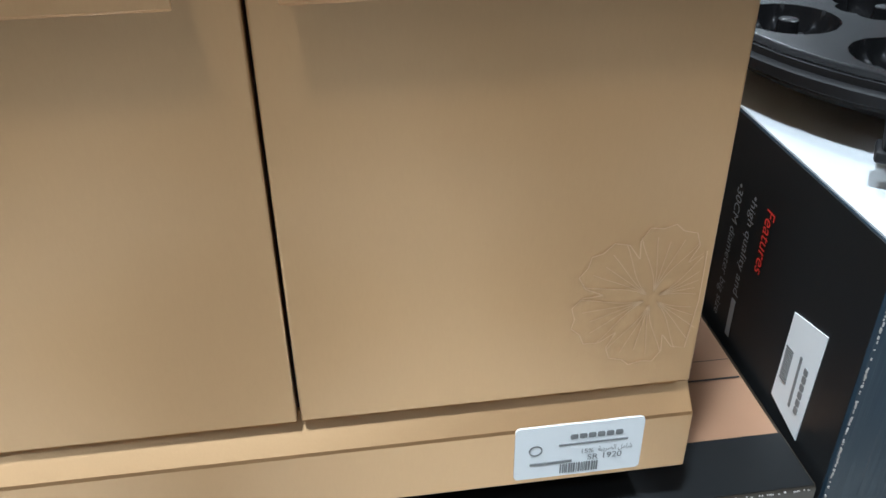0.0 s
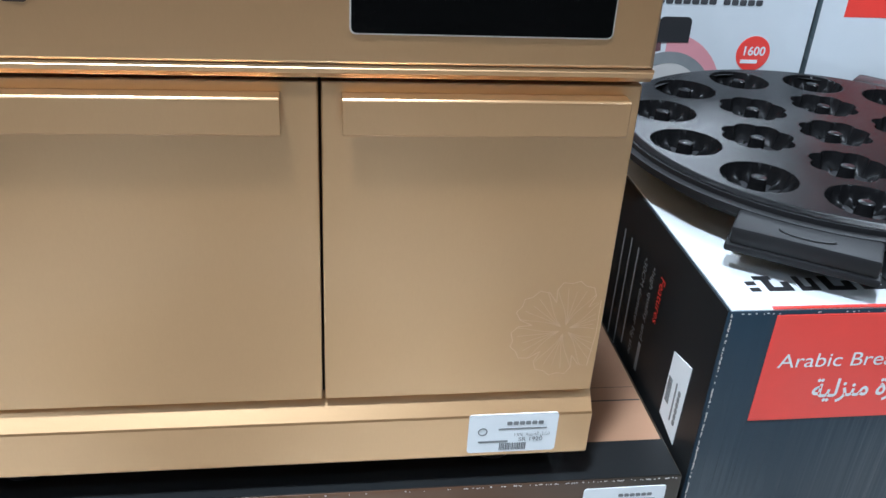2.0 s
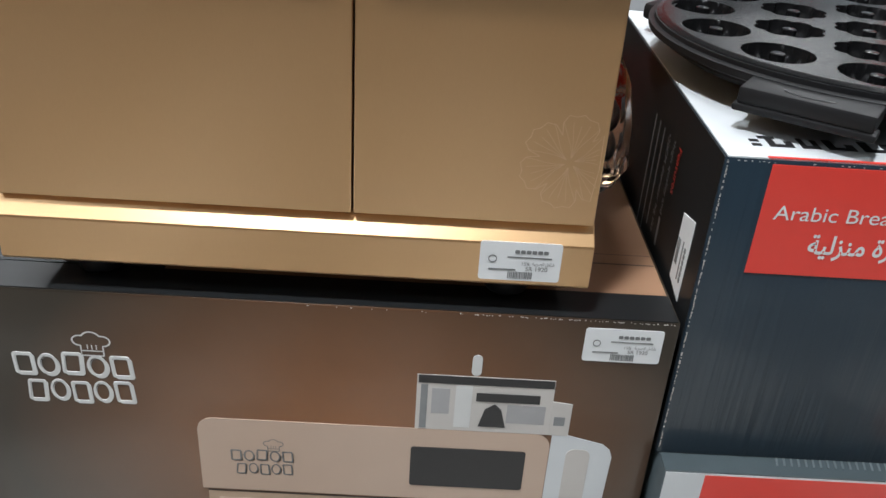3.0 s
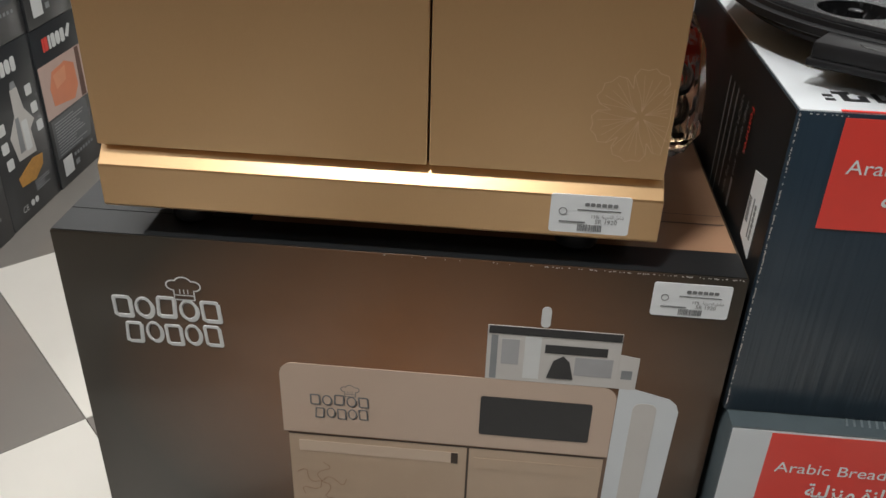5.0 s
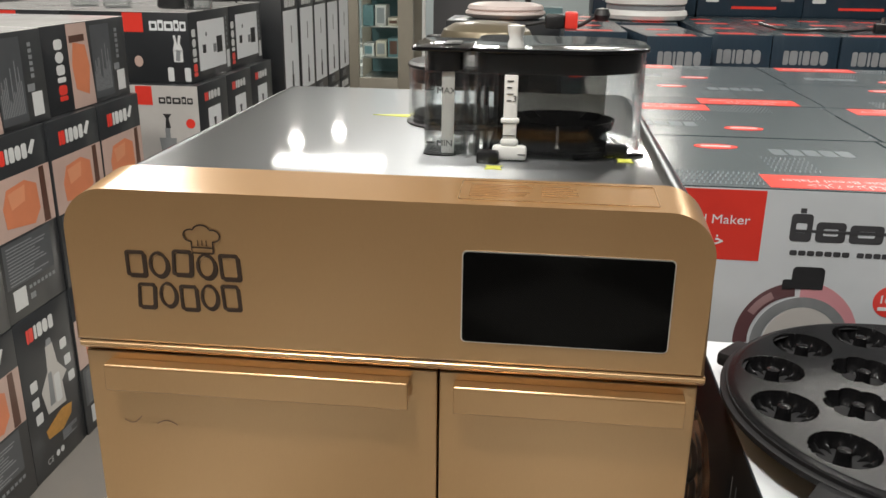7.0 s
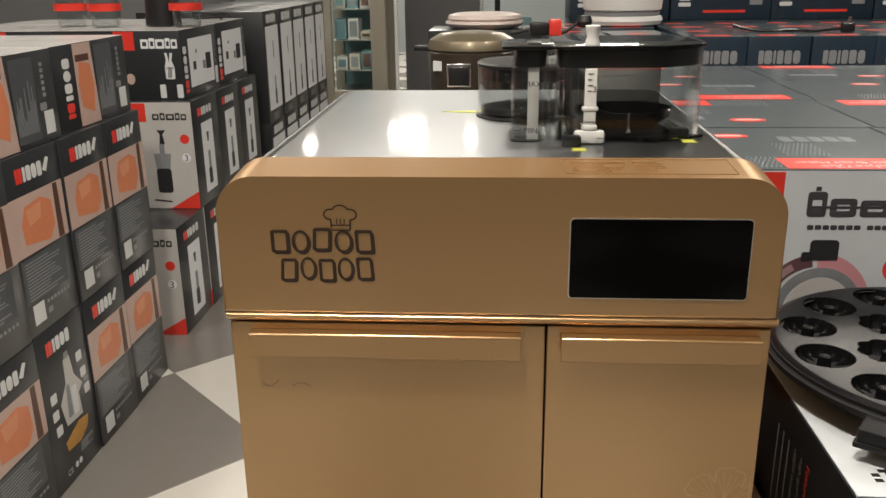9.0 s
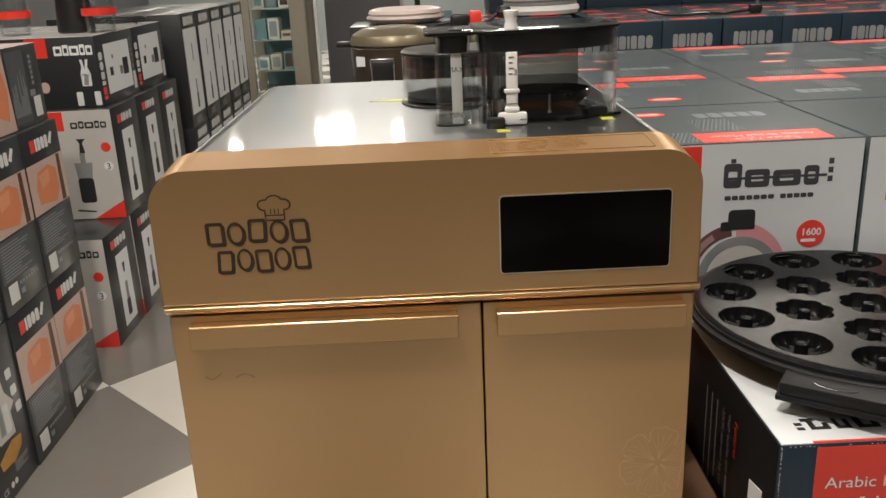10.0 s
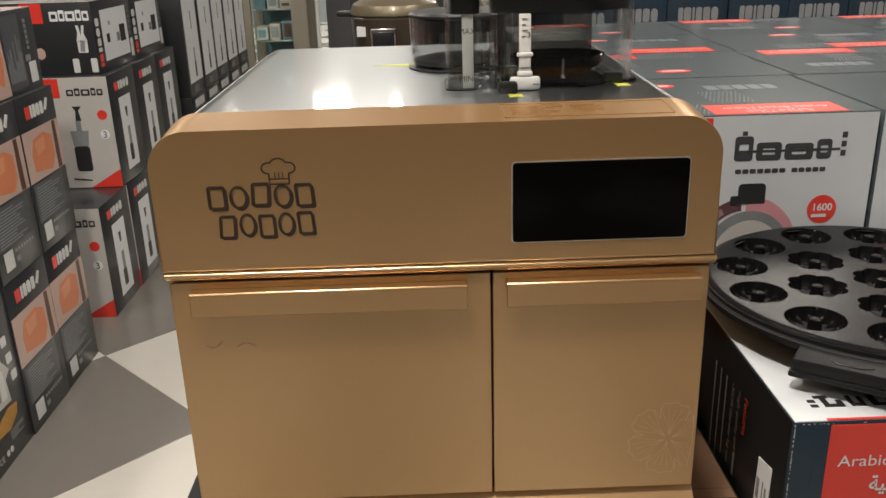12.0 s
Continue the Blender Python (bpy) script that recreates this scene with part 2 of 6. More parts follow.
def link_mesh(name, bm, mat, parent=None, smooth=35):
    me = bpy.data.meshes.new(name)
    bmesh.ops.recalc_face_normals(bm, faces=bm.faces)
    bm.to_mesh(me)
    bm.free()
    if smooth:
        me.polygons.foreach_set("use_smooth", [True] * len(me.polygons))
        me.set_sharp_from_angle(angle=radians(smooth))
        if mat in (GOLD, STEEL):  # broad sheet faces stay flat, so that only the rounded edges turn
            me.polygons.foreach_set("use_smooth", [q.area < 0.0015 for q in me.polygons])
    me.materials.append(mat)
    ob = new(name, me)
    ob.parent = parent
    return ob


def part(name, bm, mat, parent, label="", at=None, smooth=35, kind=""):
    """One mesh under a thing or a part; at: the thing's own place, where the mesh was drawn in world metres."""
    if at is not None:
        bmesh.ops.translate(bm, verts=bm.verts, vec=-Vector(at))
    ob = link_mesh(name, bm, mat, parent, smooth)
    return tagged(ob, label, kind=kind or ("" if smooth else "stuff"))


def thing(name, label, category, group="", at=(0, 0, 0)):
    e = new(name)
    e.empty_display_size = 0.05
    e.location = at
    return tagged(e, label, category, group)


def structure(name, bm, mat, label=""):
    return tagged(link_mesh(name, bm, mat), label, kind="structure")


def box(bm, x0, x1, y0, y1, z0, z1, bevel=0.0, seg=2):
    vs = [bm.verts.new((x, y, z)) for z in (z0, z1) for y in (y0, y1) for x in (x0, x1)]
    fs = [bm.faces.new([vs[i] for i in q]) for q in ((0, 2, 3, 1), (4, 5, 7, 6), (0, 1, 5, 4), (1, 3, 7, 5), (3, 2, 6, 7), (2, 0, 4, 6))]
    if bevel:
        es = {e for f in fs for e in f.edges}
        bmesh.ops.bevel(bm, geom=list(es), offset=bevel, segments=seg, affect="EDGES", profile=0.5)
    return bm


def cuboid(*a, **k):
    return box(bmesh.new(), *a, **k)


def lathe(bm, profile, seg=40, centre=(0, 0, 0), sx=1.0, sy=1.0):
    """Turns (radius, height) pairs round z; ends with radius 0 close."""
    rings = []
    for r, z in profile:
        if r <= 1e-6:
            rings.append([bm.verts.new((centre[0], centre[1], centre[2] + z))])
        else:
            rings.append([bm.verts.new((centre[0] + r * sx * math.cos(a), centre[1] + r * sy * math.sin(a), centre[2] + z)) for a in (2 * math.pi * i / seg for i in range(seg))])
    for a, b in zip(rings, rings[1:]):
        for i in range(seg):
            j = (i + 1) % seg
            if len(a) == 1 and len(b) == 1:
                continue
            if len(a) == 1:
                bm.faces.new((a[0], b[i], b[j]))
            elif len(b) == 1:
                bm.faces.new((a[i], b[0], a[j]))
            else:
                bm.faces.new((a[i], a[j], b[j], b[i]))
    return bm


def prism(bm, pts, a0, a1, axis="x", bevel=0.0):
    """Extrudes a closed outline: pts are (y, z) for axis x, (x, z) for axis y, (x, y) for axis z."""
    def place(p, a):
        return {"x": (a, p[0], p[1]), "y": (p[0], a, p[1]), "z": (p[0], p[1], a)}[axis]
    lo, hi = [bm.verts.new(place(p, a0)) for p in pts], [bm.verts.new(place(p, a1)) for p in pts]
    caps = [bm.faces.new(lo[::-1]), bm.faces.new(hi)]
    for i in range(len(pts)):
        j = (i + 1) % len(pts)
        bm.faces.new((lo[i], lo[j], hi[j], hi[i]))
    if bevel:
        bmesh.ops.bevel(bm, geom=list({e for f in caps for e in f.edges}), offset=bevel, segments=3, affect="EDGES", profile=0.5)
    return bm


def rounded(x0, x1, z0, z1, r, corners="abcd", seg=7):
    """Outline of a rectangle with rounded corners: a low left, b low right, c high right, d high left."""
    out = []
    for key, cx, cz, start in (("a", x0, z0, 180), ("b", x1, z0, 270), ("c", x1, z1, 0), ("d", x0, z1, 90)):
        if key not in corners:
            out.append((cx, cz))
            continue
        ox, oz = (r if cx == x0 else -r), (r if cz == z0 else -r)
        for i in range(seg + 1):
            a = radians(start + 90 * i / seg)
            out.append((cx + ox + r * math.cos(a), cz + oz + r * math.sin(a)))
    return out


def tube(bm, pts, r, seg=8):
    """A round cord along points, smoothed."""
    pts = [Vector(p) for p in pts]
    fine = []
    for i in range(len(pts) - 1):
        p0, p1, p2, p3 = pts[max(i - 1, 0)], pts[i], pts[i + 1], pts[min(i + 2, len(pts) - 1)]
        for k in range(6):
            t = k / 6
            fine.append(0.5 * ((2 * p1) + (p2 - p0) * t + (2 * p0 - 5 * p1 + 4 * p2 - p3) * t * t + (3 * p1 - p0 - 3 * p2 + p3) * t ** 3))
    fine.append(pts[-1])
    rings = []
    for i, p in enumerate(fine):
        d = (fine[min(i + 1, len(fine) - 1)] - fine[max(i - 1, 0)]).normalized()
        a = d.orthogonal().normalized() if not rings else (last - d * last.dot(d)).normalized()
        last = a
        b = d.cross(a)
        rings.append([bm.verts.new(p + (a * math.cos(q) + b * math.sin(q)) * r) for q in (2 * math.pi * k / seg for k in range(seg))])
    for a, b in zip(rings, rings[1:]):
        for i in range(seg):
            bm.faces.new((a[i], a[(i + 1) % seg], b[(i + 1) % seg], b[i]))
    bm.faces.new(rings[0][::-1])
    bm.faces.new(rings[-1])
    return bm


def face(w, d, h, side):
    """Origin, right, up and outward of a carton's side; its base's middle is the origin."""
    x, y, z = V(1, 0, 0), V(0, 1, 0), V(0, 0, 1)
    return {"F": (V(-w / 2, -d / 2, 0), x, z, -y), "R": (V(w / 2, -d / 2, 0), y, z, x), "L": (V(-w / 2, d / 2, 0), -y, z, -x),
            "B": (V(w / 2, d / 2, 0), -x, z, y), "T": (V(-w / 2, -d / 2, h), x, y, z)}[side]


def on(fr, u, v, t=0.0):
    return fr[0] + fr[1] * u + fr[2] * v + fr[3] * t


def slab(bm, pts, fr, t=0.0006):
    """A thin printed or stuck-on shape of any outline on a side."""
    lo, hi = [bm.verts.new(on(fr, u, v, -0.0004)) for u, v in pts], [bm.verts.new(on(fr, u, v, t)) for u, v in pts]
    bm.faces.new(hi)
    for i in range(len(pts)):
        j = (i + 1) % len(pts)
        bm.faces.new((lo[i], lo[j], hi[j], hi[i]))
    return bm


def patch(bm, u0, u1, v0, v1, fr, t=0.0006):
    return slab(bm, [(u0, v0), (u1, v0), (u1, v1), (u0, v1)], fr, t)


def ring(bm, outer, inner, fr, t=0.0006):
    """An outlined shape: the band between two outlines with as many points."""
    loops = [[bm.verts.new(on(fr, u, v, k)) for u, v in pts] for pts, k in ((outer, -0.0004), (outer, t), (inner, t), (inner, -0.0004))]
    for a, b in zip(loops, loops[1:]):
        for i in range(len(a)):
            j = (i + 1) % len(a)
            bm.faces.new((a[i], a[j], b[j], b[i]))
    return bm


def stroke(bm, pts, width, fr, t=0.0005):
    """A thin line along points of a side."""
    left, right = [], []
    for i, (u, v) in enumerate(pts):
        a, b = pts[max(i - 1, 0)], pts[min(i + 1, len(pts) - 1)]
        d = Vector((b[0] - a[0], b[1] - a[1]))
        d = d.normalized() if d.length else Vector((1, 0))
        left.append((u - d.y * width / 2, v + d.x * width / 2))
        right.append((u + d.y * width / 2, v - d.x * width / 2))
    for i in range(len(pts) - 1):
        bm.faces.new([bm.verts.new(on(fr, u, v, t)) for u, v in (right[i], right[i + 1], left[i + 1], left[i])])
    return bm


def disc(u, v, r, n=24, squash=1.0):
    return [(u + r * math.cos(2 * math.pi * i / n), v + r * squash * math.sin(2 * math.pi * i / n)) for i in range(n)]


def words(bm, body, size, fr, u, v, turn=0, align="LEFT", t=0.0007, bold=0.0, wide=0):
    """Lettering on a side; turn: degrees on the side's plane; wide: the line's length, where it is known."""
    c = bpy.data.curves.new("words", "FONT")
    c.body, c.size, c.align_x, c.offset = body, size, align, bold * size
    ob = new("words", c)
    bpy.context.view_layer.update()
    me = bpy.data.meshes.new_from_object(ob.evaluated_get(bpy.context.evaluated_depsgraph_get()))
    xs = [p.co.x for p in me.vertices] or [0]
    k = wide / (max(xs) - min(xs)) if wide else 1
    ca, sa = math.cos(radians(turn)), math.sin(radians(turn))
    for p in me.vertices:
        x, y = p.co.x * k, p.co.y * (k if wide and not size else 1)
        p.co = on(fr, u + x * ca - y * sa, v + x * sa + y * ca, t)
    bm.from_mesh(me)
    bpy.data.objects.remove(ob)
    bpy.data.curves.remove(c)
    bpy.data.meshes.remove(me)
    return bm


def text_lines(bm, u0, u1, v0, v1, rows, fr, rng, fill=0.55, t=0.0005):
    """Unreadable small print as plain bars."""
    step = (v1 - v0) / rows
    for i in range(rows):
        v = v1 - (i + 1) * step
        patch(bm, u0, u0 + (u1 - u0) * rng.uniform(0.55, 1.0), v, v + step * fill, fr, t)
    return bm


def barcode(bm, u0, u1, v0, v1, fr, rng, t=0.0010):
    u = u0
    while u < u1:
        w = (u1 - u0) * rng.choice((0.02, 0.035, 0.05))
        patch(bm, u, min(u + w, u1), v0, v1, fr, t)
        u += w + (u1 - u0) * rng.choice((0.02, 0.03))
    return bm


def block_mark(bm, u, v, w, h, fr, n, rng, line=0.12, t=0.0007):
    """A row of n thinly outlined blocks with a thick lower right edge, standing in for a brand's lettering."""
    step = w / n
    for i in range(n):
        du, dv = rng.uniform(-0.03, 0.03) * step, rng.uniform(-0.06, 0.06) * h
        cu, cv = u + (i + 0.47) * step + du, v + h * 0.53 + dv
        a, b, wide = step * 0.42, h * 0.48, step * line
        if i % 2:
            shape = [(math.cos(2 * math.pi * k / 24), math.sin(2 * math.pi * k / 24)) for k in range(24)]
        else:
            lean = rng.uniform(-0.12, 0.12)
            shape = [(x / a + lean * y / b, y / b) for x, y in rounded(-a, a, -b, b, step * 0.13, seg=4)]
        def at(k, ou=0.0, ov=0.0):
            return [(cu + ou + x * (a - k), cv + ov + y * (b - k)) for x, y in shape]
        ring(bm, at(0), at(wide), fr, t)
        ring(bm, at(wide * 0.2, wide * 0.9, -wide * 0.9), at(wide * 1.1, wide * 0.3, -wide * 0.3), fr, t - 0.0001)
    return bm


def solid_mark(bm, u, v, w, h, fr, n, t=0.0007, turn=False):
    """A row of n solid blocks, standing in for a brand's lettering."""
    step = (h if turn else w) / n
    for i in range(n):
        if turn:
            slab(bm, rounded(u, u + w, v + i * step + step * 0.08, v + (i + 1) * step - step * 0.08, step * 0.16, seg=2), fr, t)
        else:
            slab(bm, rounded(u + i * step + step * 0.08, u + (i + 1) * step - step * 0.08, v, v + h, step * 0.16, seg=2), fr, t)
    return bm


def brand_blocks(parent, name, mat, u, v, w, h, fr, n, turn=False):
    """A brand's row as plain solid blocks and discs of uneven width, each a part of its own."""
    if mat is RED:
        spans = [(0.0, 0.30), (0.36, 0.96)]
    elif n > 4:
        spans = [(0.0, 0.12), (0.14, 0.32), (0.35, 0.41), (0.44, 0.59), (0.62, 0.79), (0.82, 0.99)]
    else:
        spans = [(0.0, 0.12), (0.17, 0.40), (0.44, 0.70), (0.75, 0.98)]
    for i, (a0, a1) in enumerate(spans):
        r = (a1 - a0) * (h if turn else w) * (0.5 if i % 3 == 2 else 0.3) * 0.99
        if turn:
            pts = rounded(u, u + w, v + a0 * h, v + a1 * h, r, seg=3)
        else:
            pts = rounded(u + a0 * w, u + a1 * w, v, v + h, r, seg=3)
        part(name, slab(bmesh.new(), pts, fr, 0.0007), mat, parent)


def hat_mark(bm, u, v, w, h, fr, line=0.0008, t=0.0007):
    """Outline of a baker's hat."""
    lobes = [(-0.30, 0.62, 0.21), (0.0, 0.74, 0.25), (0.30, 0.62, 0.21)]
    outer = []
    for i in range(48):
        a = radians(-25 + 230 * i / 47)
        best = 0
        for x, y, r in lobes:
            dx, dy = math.cos(a), math.sin(a)
            oy = y - 0.55
            b = dx * x + dy * oy
            disc2 = r * r - (x * x + oy * oy - b * b)
            if disc2 > 0:
                best = max(best, b + math.sqrt(disc2))
        if best:
            outer.append((u + w * best * math.cos(a), v + h * (0.55 + best * math.sin(a))))
    outer = [(u + w * 0.30, v)] + [(u + w * 0.30, v + h * 0.34)] + outer + [(u - w * 0.30, v + h * 0.34), (u - w * 0.30, v)]
    stroke(bm, outer + [outer[0]], line, fr, t)
    stroke(bm, [(u - w * 0.30, v + h * 0.2), (u + w * 0.30, v + h * 0.2)], line * 0.8, fr, t)
    for k in (-0.12, 0.0, 0.12):
        stroke(bm, [(u + w * k, v + h * 0.26), (u + w * k, v + h * 0.46)], line * 0.6, fr, t)
    return bm


def mark_with_hat(bm, u0, u1, v0, v1, fr, line=0.11):
    """Two rows of outlined blocks under a hat, in the place of the appliance's brand."""
    rng = random.Random(4)
    w, h = u1 - u0, v1 - v0
    block_mark(bm, u0, v0 + h * 0.54, w, h * 0.44, fr, 5, rng, line)
    block_mark(bm, u0 + w * 0.08, v0, w * 0.9, h * 0.44, fr, 5, rng, line)
    hat_mark(bm, u0 + w * 0.68, v0 + h * 0.97, w * 0.30, h * 0.46, fr, h * 0.026)
    return bm


def price_label(parent, fr, u0, u1, v0, v1, at, turn=0):
    """White shelf label: bars for the shop's name, the tax note, the price and a bar code."""
    rng = random.Random(9)
    lab = part("price_label", slab(bmesh.new(), rounded(u0, u1, v0, v1, 0.002, seg=3), fr, 0.0006), PAPER, parent, "white printed price label", at)
    w, h = u1 - u0, v1 - v0
    bm = bmesh.new()
    solid_mark(bm, u0 + w * 0.42, v0 + h * 0.72, w * 0.42, h * 0.09, fr, 6, 0.0009)
    patch(bm, u0 + w * 0.34, u0 + w * 0.88, v0 + h * 0.605, v0 + h * 0.635, fr, 0.0009)
    patch(bm, u0 + w * 0.12, u0 + w * 0.45, v0 + h * 0.27, v0 + h * 0.31, fr, 0.0009)
    ring(bm, disc(u0 + w * 0.16, v0 + h * 0.56, h * 0.10), disc(u0 + w * 0.16, v0 + h * 0.56, h * 0.08), fr, 0.0009)
    barcode(bm, u0 + w * 0.36, u0 + w * 0.66, v0 + h * 0.06, v0 + h * 0.24, fr, rng, 0.0009)
    words(bm, "SR 1920", h * 0.155, fr, u0 + w * 0.57, v0 + h * 0.28, t=0.0009, bold=0.0)
    words(bm, "15%", h * 0.12, fr, u0 + w * 0.51, v0 + h * 0.42, t=0.0009)
    words(bm, "\uFE94\uFE92\uFEF3\uFEAE\uFEC0\uFEDF\uFE8D \uFEDE\uFEE3\uFE8E\uFEB7", h * 0.13, fr, u0 + w * 0.65, v0 + h * 0.43, t=0.0009, wide=w * 0.27)
    part("printing", bm, LABEL_INK, lab, "dark grey printing", at, smooth=0)
    return lab


def carton_body(w, d, h, mat, parent, name="body", bevel=0.0022):
    return part(name, cuboid(-w / 2, w / 2, -d / 2, d / 2, 0, h, bevel=bevel), mat, parent)

# ---- the room ----
X0, X1, Y0, Y1 = -4.2, 4.2, -3.6, 13.2
structure("floor", cuboid(X0, X1, Y0, Y1, -0.12, -0.008), GROUT)
# Unseen ceiling, made pale so that the steel cover reflects something light.
structure("ceiling", cuboid(X0, X1, Y0, Y1, CEIL, CEIL + 0.1), CEILING)
structure("wall_north", cuboid(X0, X1, Y1, Y1 + 0.15, -0.12, CEIL), BACK_WALL)
# Unseen walls that close the room, made dark to keep fill and reflections low.
structure("wall_south", cuboid(X0, X1, Y0 - 0.15, Y0, -0.12, CEIL), WALL)
structure("wall_west", cuboid(X0 - 0.15, X0, Y0 - 0.15, Y1 + 0.15, -0.12, CEIL), WALL)
structure("wall_east", cuboid(X1, X1 + 0.15, Y0 - 0.15, Y1 + 0.15, -0.12, CEIL), WALL)
for lx, ly, sx, sy, watts in LAMPS:
    lamp_ob = thing("ceiling_light", "white ceiling light out of view, inferred or added as fill", "ceiling light", "ceiling lights", (lx, ly, CEIL))
    bm = bmesh.new()
    for a in ((-sx / 2 - 0.03, sx / 2 + 0.03, -sy / 2 - 0.03, -sy / 2), (-sx / 2 - 0.03, sx / 2 + 0.03, sy / 2, sy / 2 + 0.03),
              (-sx / 2 - 0.03, -sx / 2, -sy / 2, sy / 2), (sx / 2, sx / 2 + 0.03, -sy / 2, sy / 2)):
        box(bm, *a, -0.03, -0.001)
    part("frame", bm, WHITE, lamp_ob)
    part("diffuser", cuboid(-sx / 2, sx / 2, -sy / 2, sy / 2, -0.02, -0.004), DIFFUSER, lamp_ob)

# ---- the appliance on its carton ----
MX0, MX1, MY, MBACK = -0.250, 0.1350, 0.238, 0.6455
MO = (-0.057, 0.40, 0.7225)


def appliance():
    m = thing("baking_machine", "gold-painted baking machine with two doors, standing on its carton", "appliance", at=MO)
    fr = (V(0, MY, 0), V(1, 0, 0), V(0, 0, 1), V(0, -1, 0))
    # lower body, plinth, feet
    part("body", cuboid(MX0 + 0.001, MX1 - 0.001, 0.262, MBACK - 0.004, 0.788, 0.982, bevel=0.002), GOLD, m, at=MO)
    # Solid black slab stands in for the shade in the gaps round the doors.
    part("door_recess", cuboid(MX0 + 0.003, MX1 - 0.003, 0.252, 0.264, 0.786, 0.981), MATT_BLACK, m, "black slab in place of the shade behind the doors", at=MO)
    prof = [(0.2520, 0.7896), (0.2505, 0.7892), (0.2387, 0.7774), (0.2381, 0.7760), (0.2380, 0.7475), (0.2395, 0.7455), (0.640, 0.7455), (0.640, 0.7890)]
    part("plinth", prism(bmesh.new(), prof, MX0, MX1 + 0.001, "x", 0.0006), GOLD, m, at=MO, smooth=12)
    for fx in (MX0 + 0.05, MX1 - 0.05):
        for fy in (0.275, 0.56):
            part("foot", lathe(bmesh.new(), [(0, 0), (0.014, 0), (0.016, 0.003), (0.014, 0.023), (0, 0.023)], 20, (fx, fy, 0.7225)), BLACK, m, at=MO)
    # doors and handles
    for x0, x1, h0, h1 in ((MX0 + 0.0005, -0.0222, -0.2340, -0.0394), (-0.0209, MX1 - 0.001, -0.0114, 0.1265)):
        d = part("door", cuboid(x0, x1, 0.2425, 0.2535, 0.7905, 0.9758, bevel=0.0009), GOLD, m, at=MO)
        hp = [(0.2435, 0.9705), (0.2336, 0.9705), (0.2328, 0.9698), (0.2325, 0.9690), (0.2325, 0.9532), (0.2333, 0.9523), (0.2343, 0.9532), (0.2345, 0.9665), (0.2435, 0.9665)]
        part("handle", prism(bmesh.new(), hp, h0, h1, "x", 0.0006), GOLD, d, at=MO)
        if x0 > -0.1:
            fd = (V(0, 0.2425, 0), V(1, 0, 0), V(0, 0, 1), V(0, -1, 0))
            bm = bmesh.new()
            cx, cz = 0.1125, 0.834
            for i in range(6):
                a = radians(20 + 60 * i)
                for k, ln in ((-0.42, 0.9), (-0.2, 0.86), (0.0, 0.8), (0.2, 0.86), (0.42, 0.9)):
                    pts = [(cx + 0.031 * ln * t * math.cos(a + k * math.sin(t * 1.6)), cz + 0.031 * ln * t * math.sin(a + k * math.sin(t * 1.6))) for t in [0.12 + 0.88 * j / 7 for j in range(8)]]
                    pts = [p for p in pts if p[0] < MX1 - 0.003]
                    if len(pts) > 1:
                        stroke(bm, pts, 0.0003, fd, 0.0003)
                pts = [(cx + 0.031 * r * math.cos(a + q), cz + 0.031 * r * math.sin(a + q)) for q, r in [(-0.52, 0.62), (-0.45, 0.86), (-0.3, 0.98), (-0.12, 0.96), (0, 1.03), (0.14, 0.97), (0.3, 1.0), (0.44, 0.86), (0.52, 0.62)]]
                pts = [p for p in pts if p[0] < MX1 - 0.003]
                if len(pts) > 1:
                    stroke(bm, pts, 0.00045, fd, 0.0003)
            part("etched_flower", bm, GOLD_DARK, d, "faint etched flower outline", at=MO, smooth=0)
        else:
            fd = (V(0, 0.2425, 0), V(1, 0, 0), V(0, 0, 1), V(0, -1, 0))
            bm = bmesh.new()
            stroke(bm, [(-0.229 + 0.012 * t, 0.9265 - 0.0035 * math.sin(math.pi * t) + 0.003 * t) for t in [j / 8 for j in range(9)]], 0.0006, fd, 0.0003)
            stroke(bm, [(-0.207 + 0.014 * t, 0.9245 + 0.003 * math.sin(math.pi * t)) for t in [j / 8 for j in range(9)]], 0.0006, fd, 0.0003)
            part("scuff", bm, CARD_TAN, d, "faint dark scuff", at=MO, smooth=0)
    # head with rounded shoulders
    bm = prism(bmesh.new(), rounded(MX0 - 0.0022, MX1 + 0.0012, 0.9845, 1.0876, 0.027, "cd", 12), MY, 0.286, "y", 0.0022)
    for v in bm.verts:  # the top falls a little towards the front
        k = max(0.0, (0.286 - v.co.y) / 0.048) * (v.co.z - 0.9845) / 0.10
        v.co.z -= 0.0032 * k
        v.co.x += (0.0018 if v.co.x < -0.057 else -0.0018) * k * (abs(v.co.x + 0.057) / 0.19)
    part("head", bm, GOLD, m, at=MO)
    lip = [(0.2386, 0.9846), (0.2391, 0.9843), (0.2391, 0.9832), (0.2386, 0.9828), (0.2387, 0.9806), (0.2415, 0.9778), (0.2860, 0.9774), (0.2860, 0.9846)]
    part("lip", prism(bmesh.new(), lip, MX0 - 0.001, MX1 + 0.002, "x", 0.0005), GOLD, m, at=MO, smooth=12)
    # steel cover behind the head
    part("steel_cover", prism(bmesh.new(), rounded(MX0 + 0.002, MX1 - 0.001, 0.984, 1.0855, 0.024, "cd", 12), 0.2865, MBACK, "y", 0.001), STEEL, m, "brushed steel top cover", at=MO)
    part("rear_lip", prism(bmesh.new(), rounded(MX0 + 0.002, MX1 - 0.001, 1.004, 1.0853, 0.024, "cd", 12), 0.6456, 0.662, "y", 0.001), STEEL, m, at=MO)
    fs = (V(0, 0, 1.0855), V(1, 0, 0), V(0, 1, 0), V(0, 0, 1))
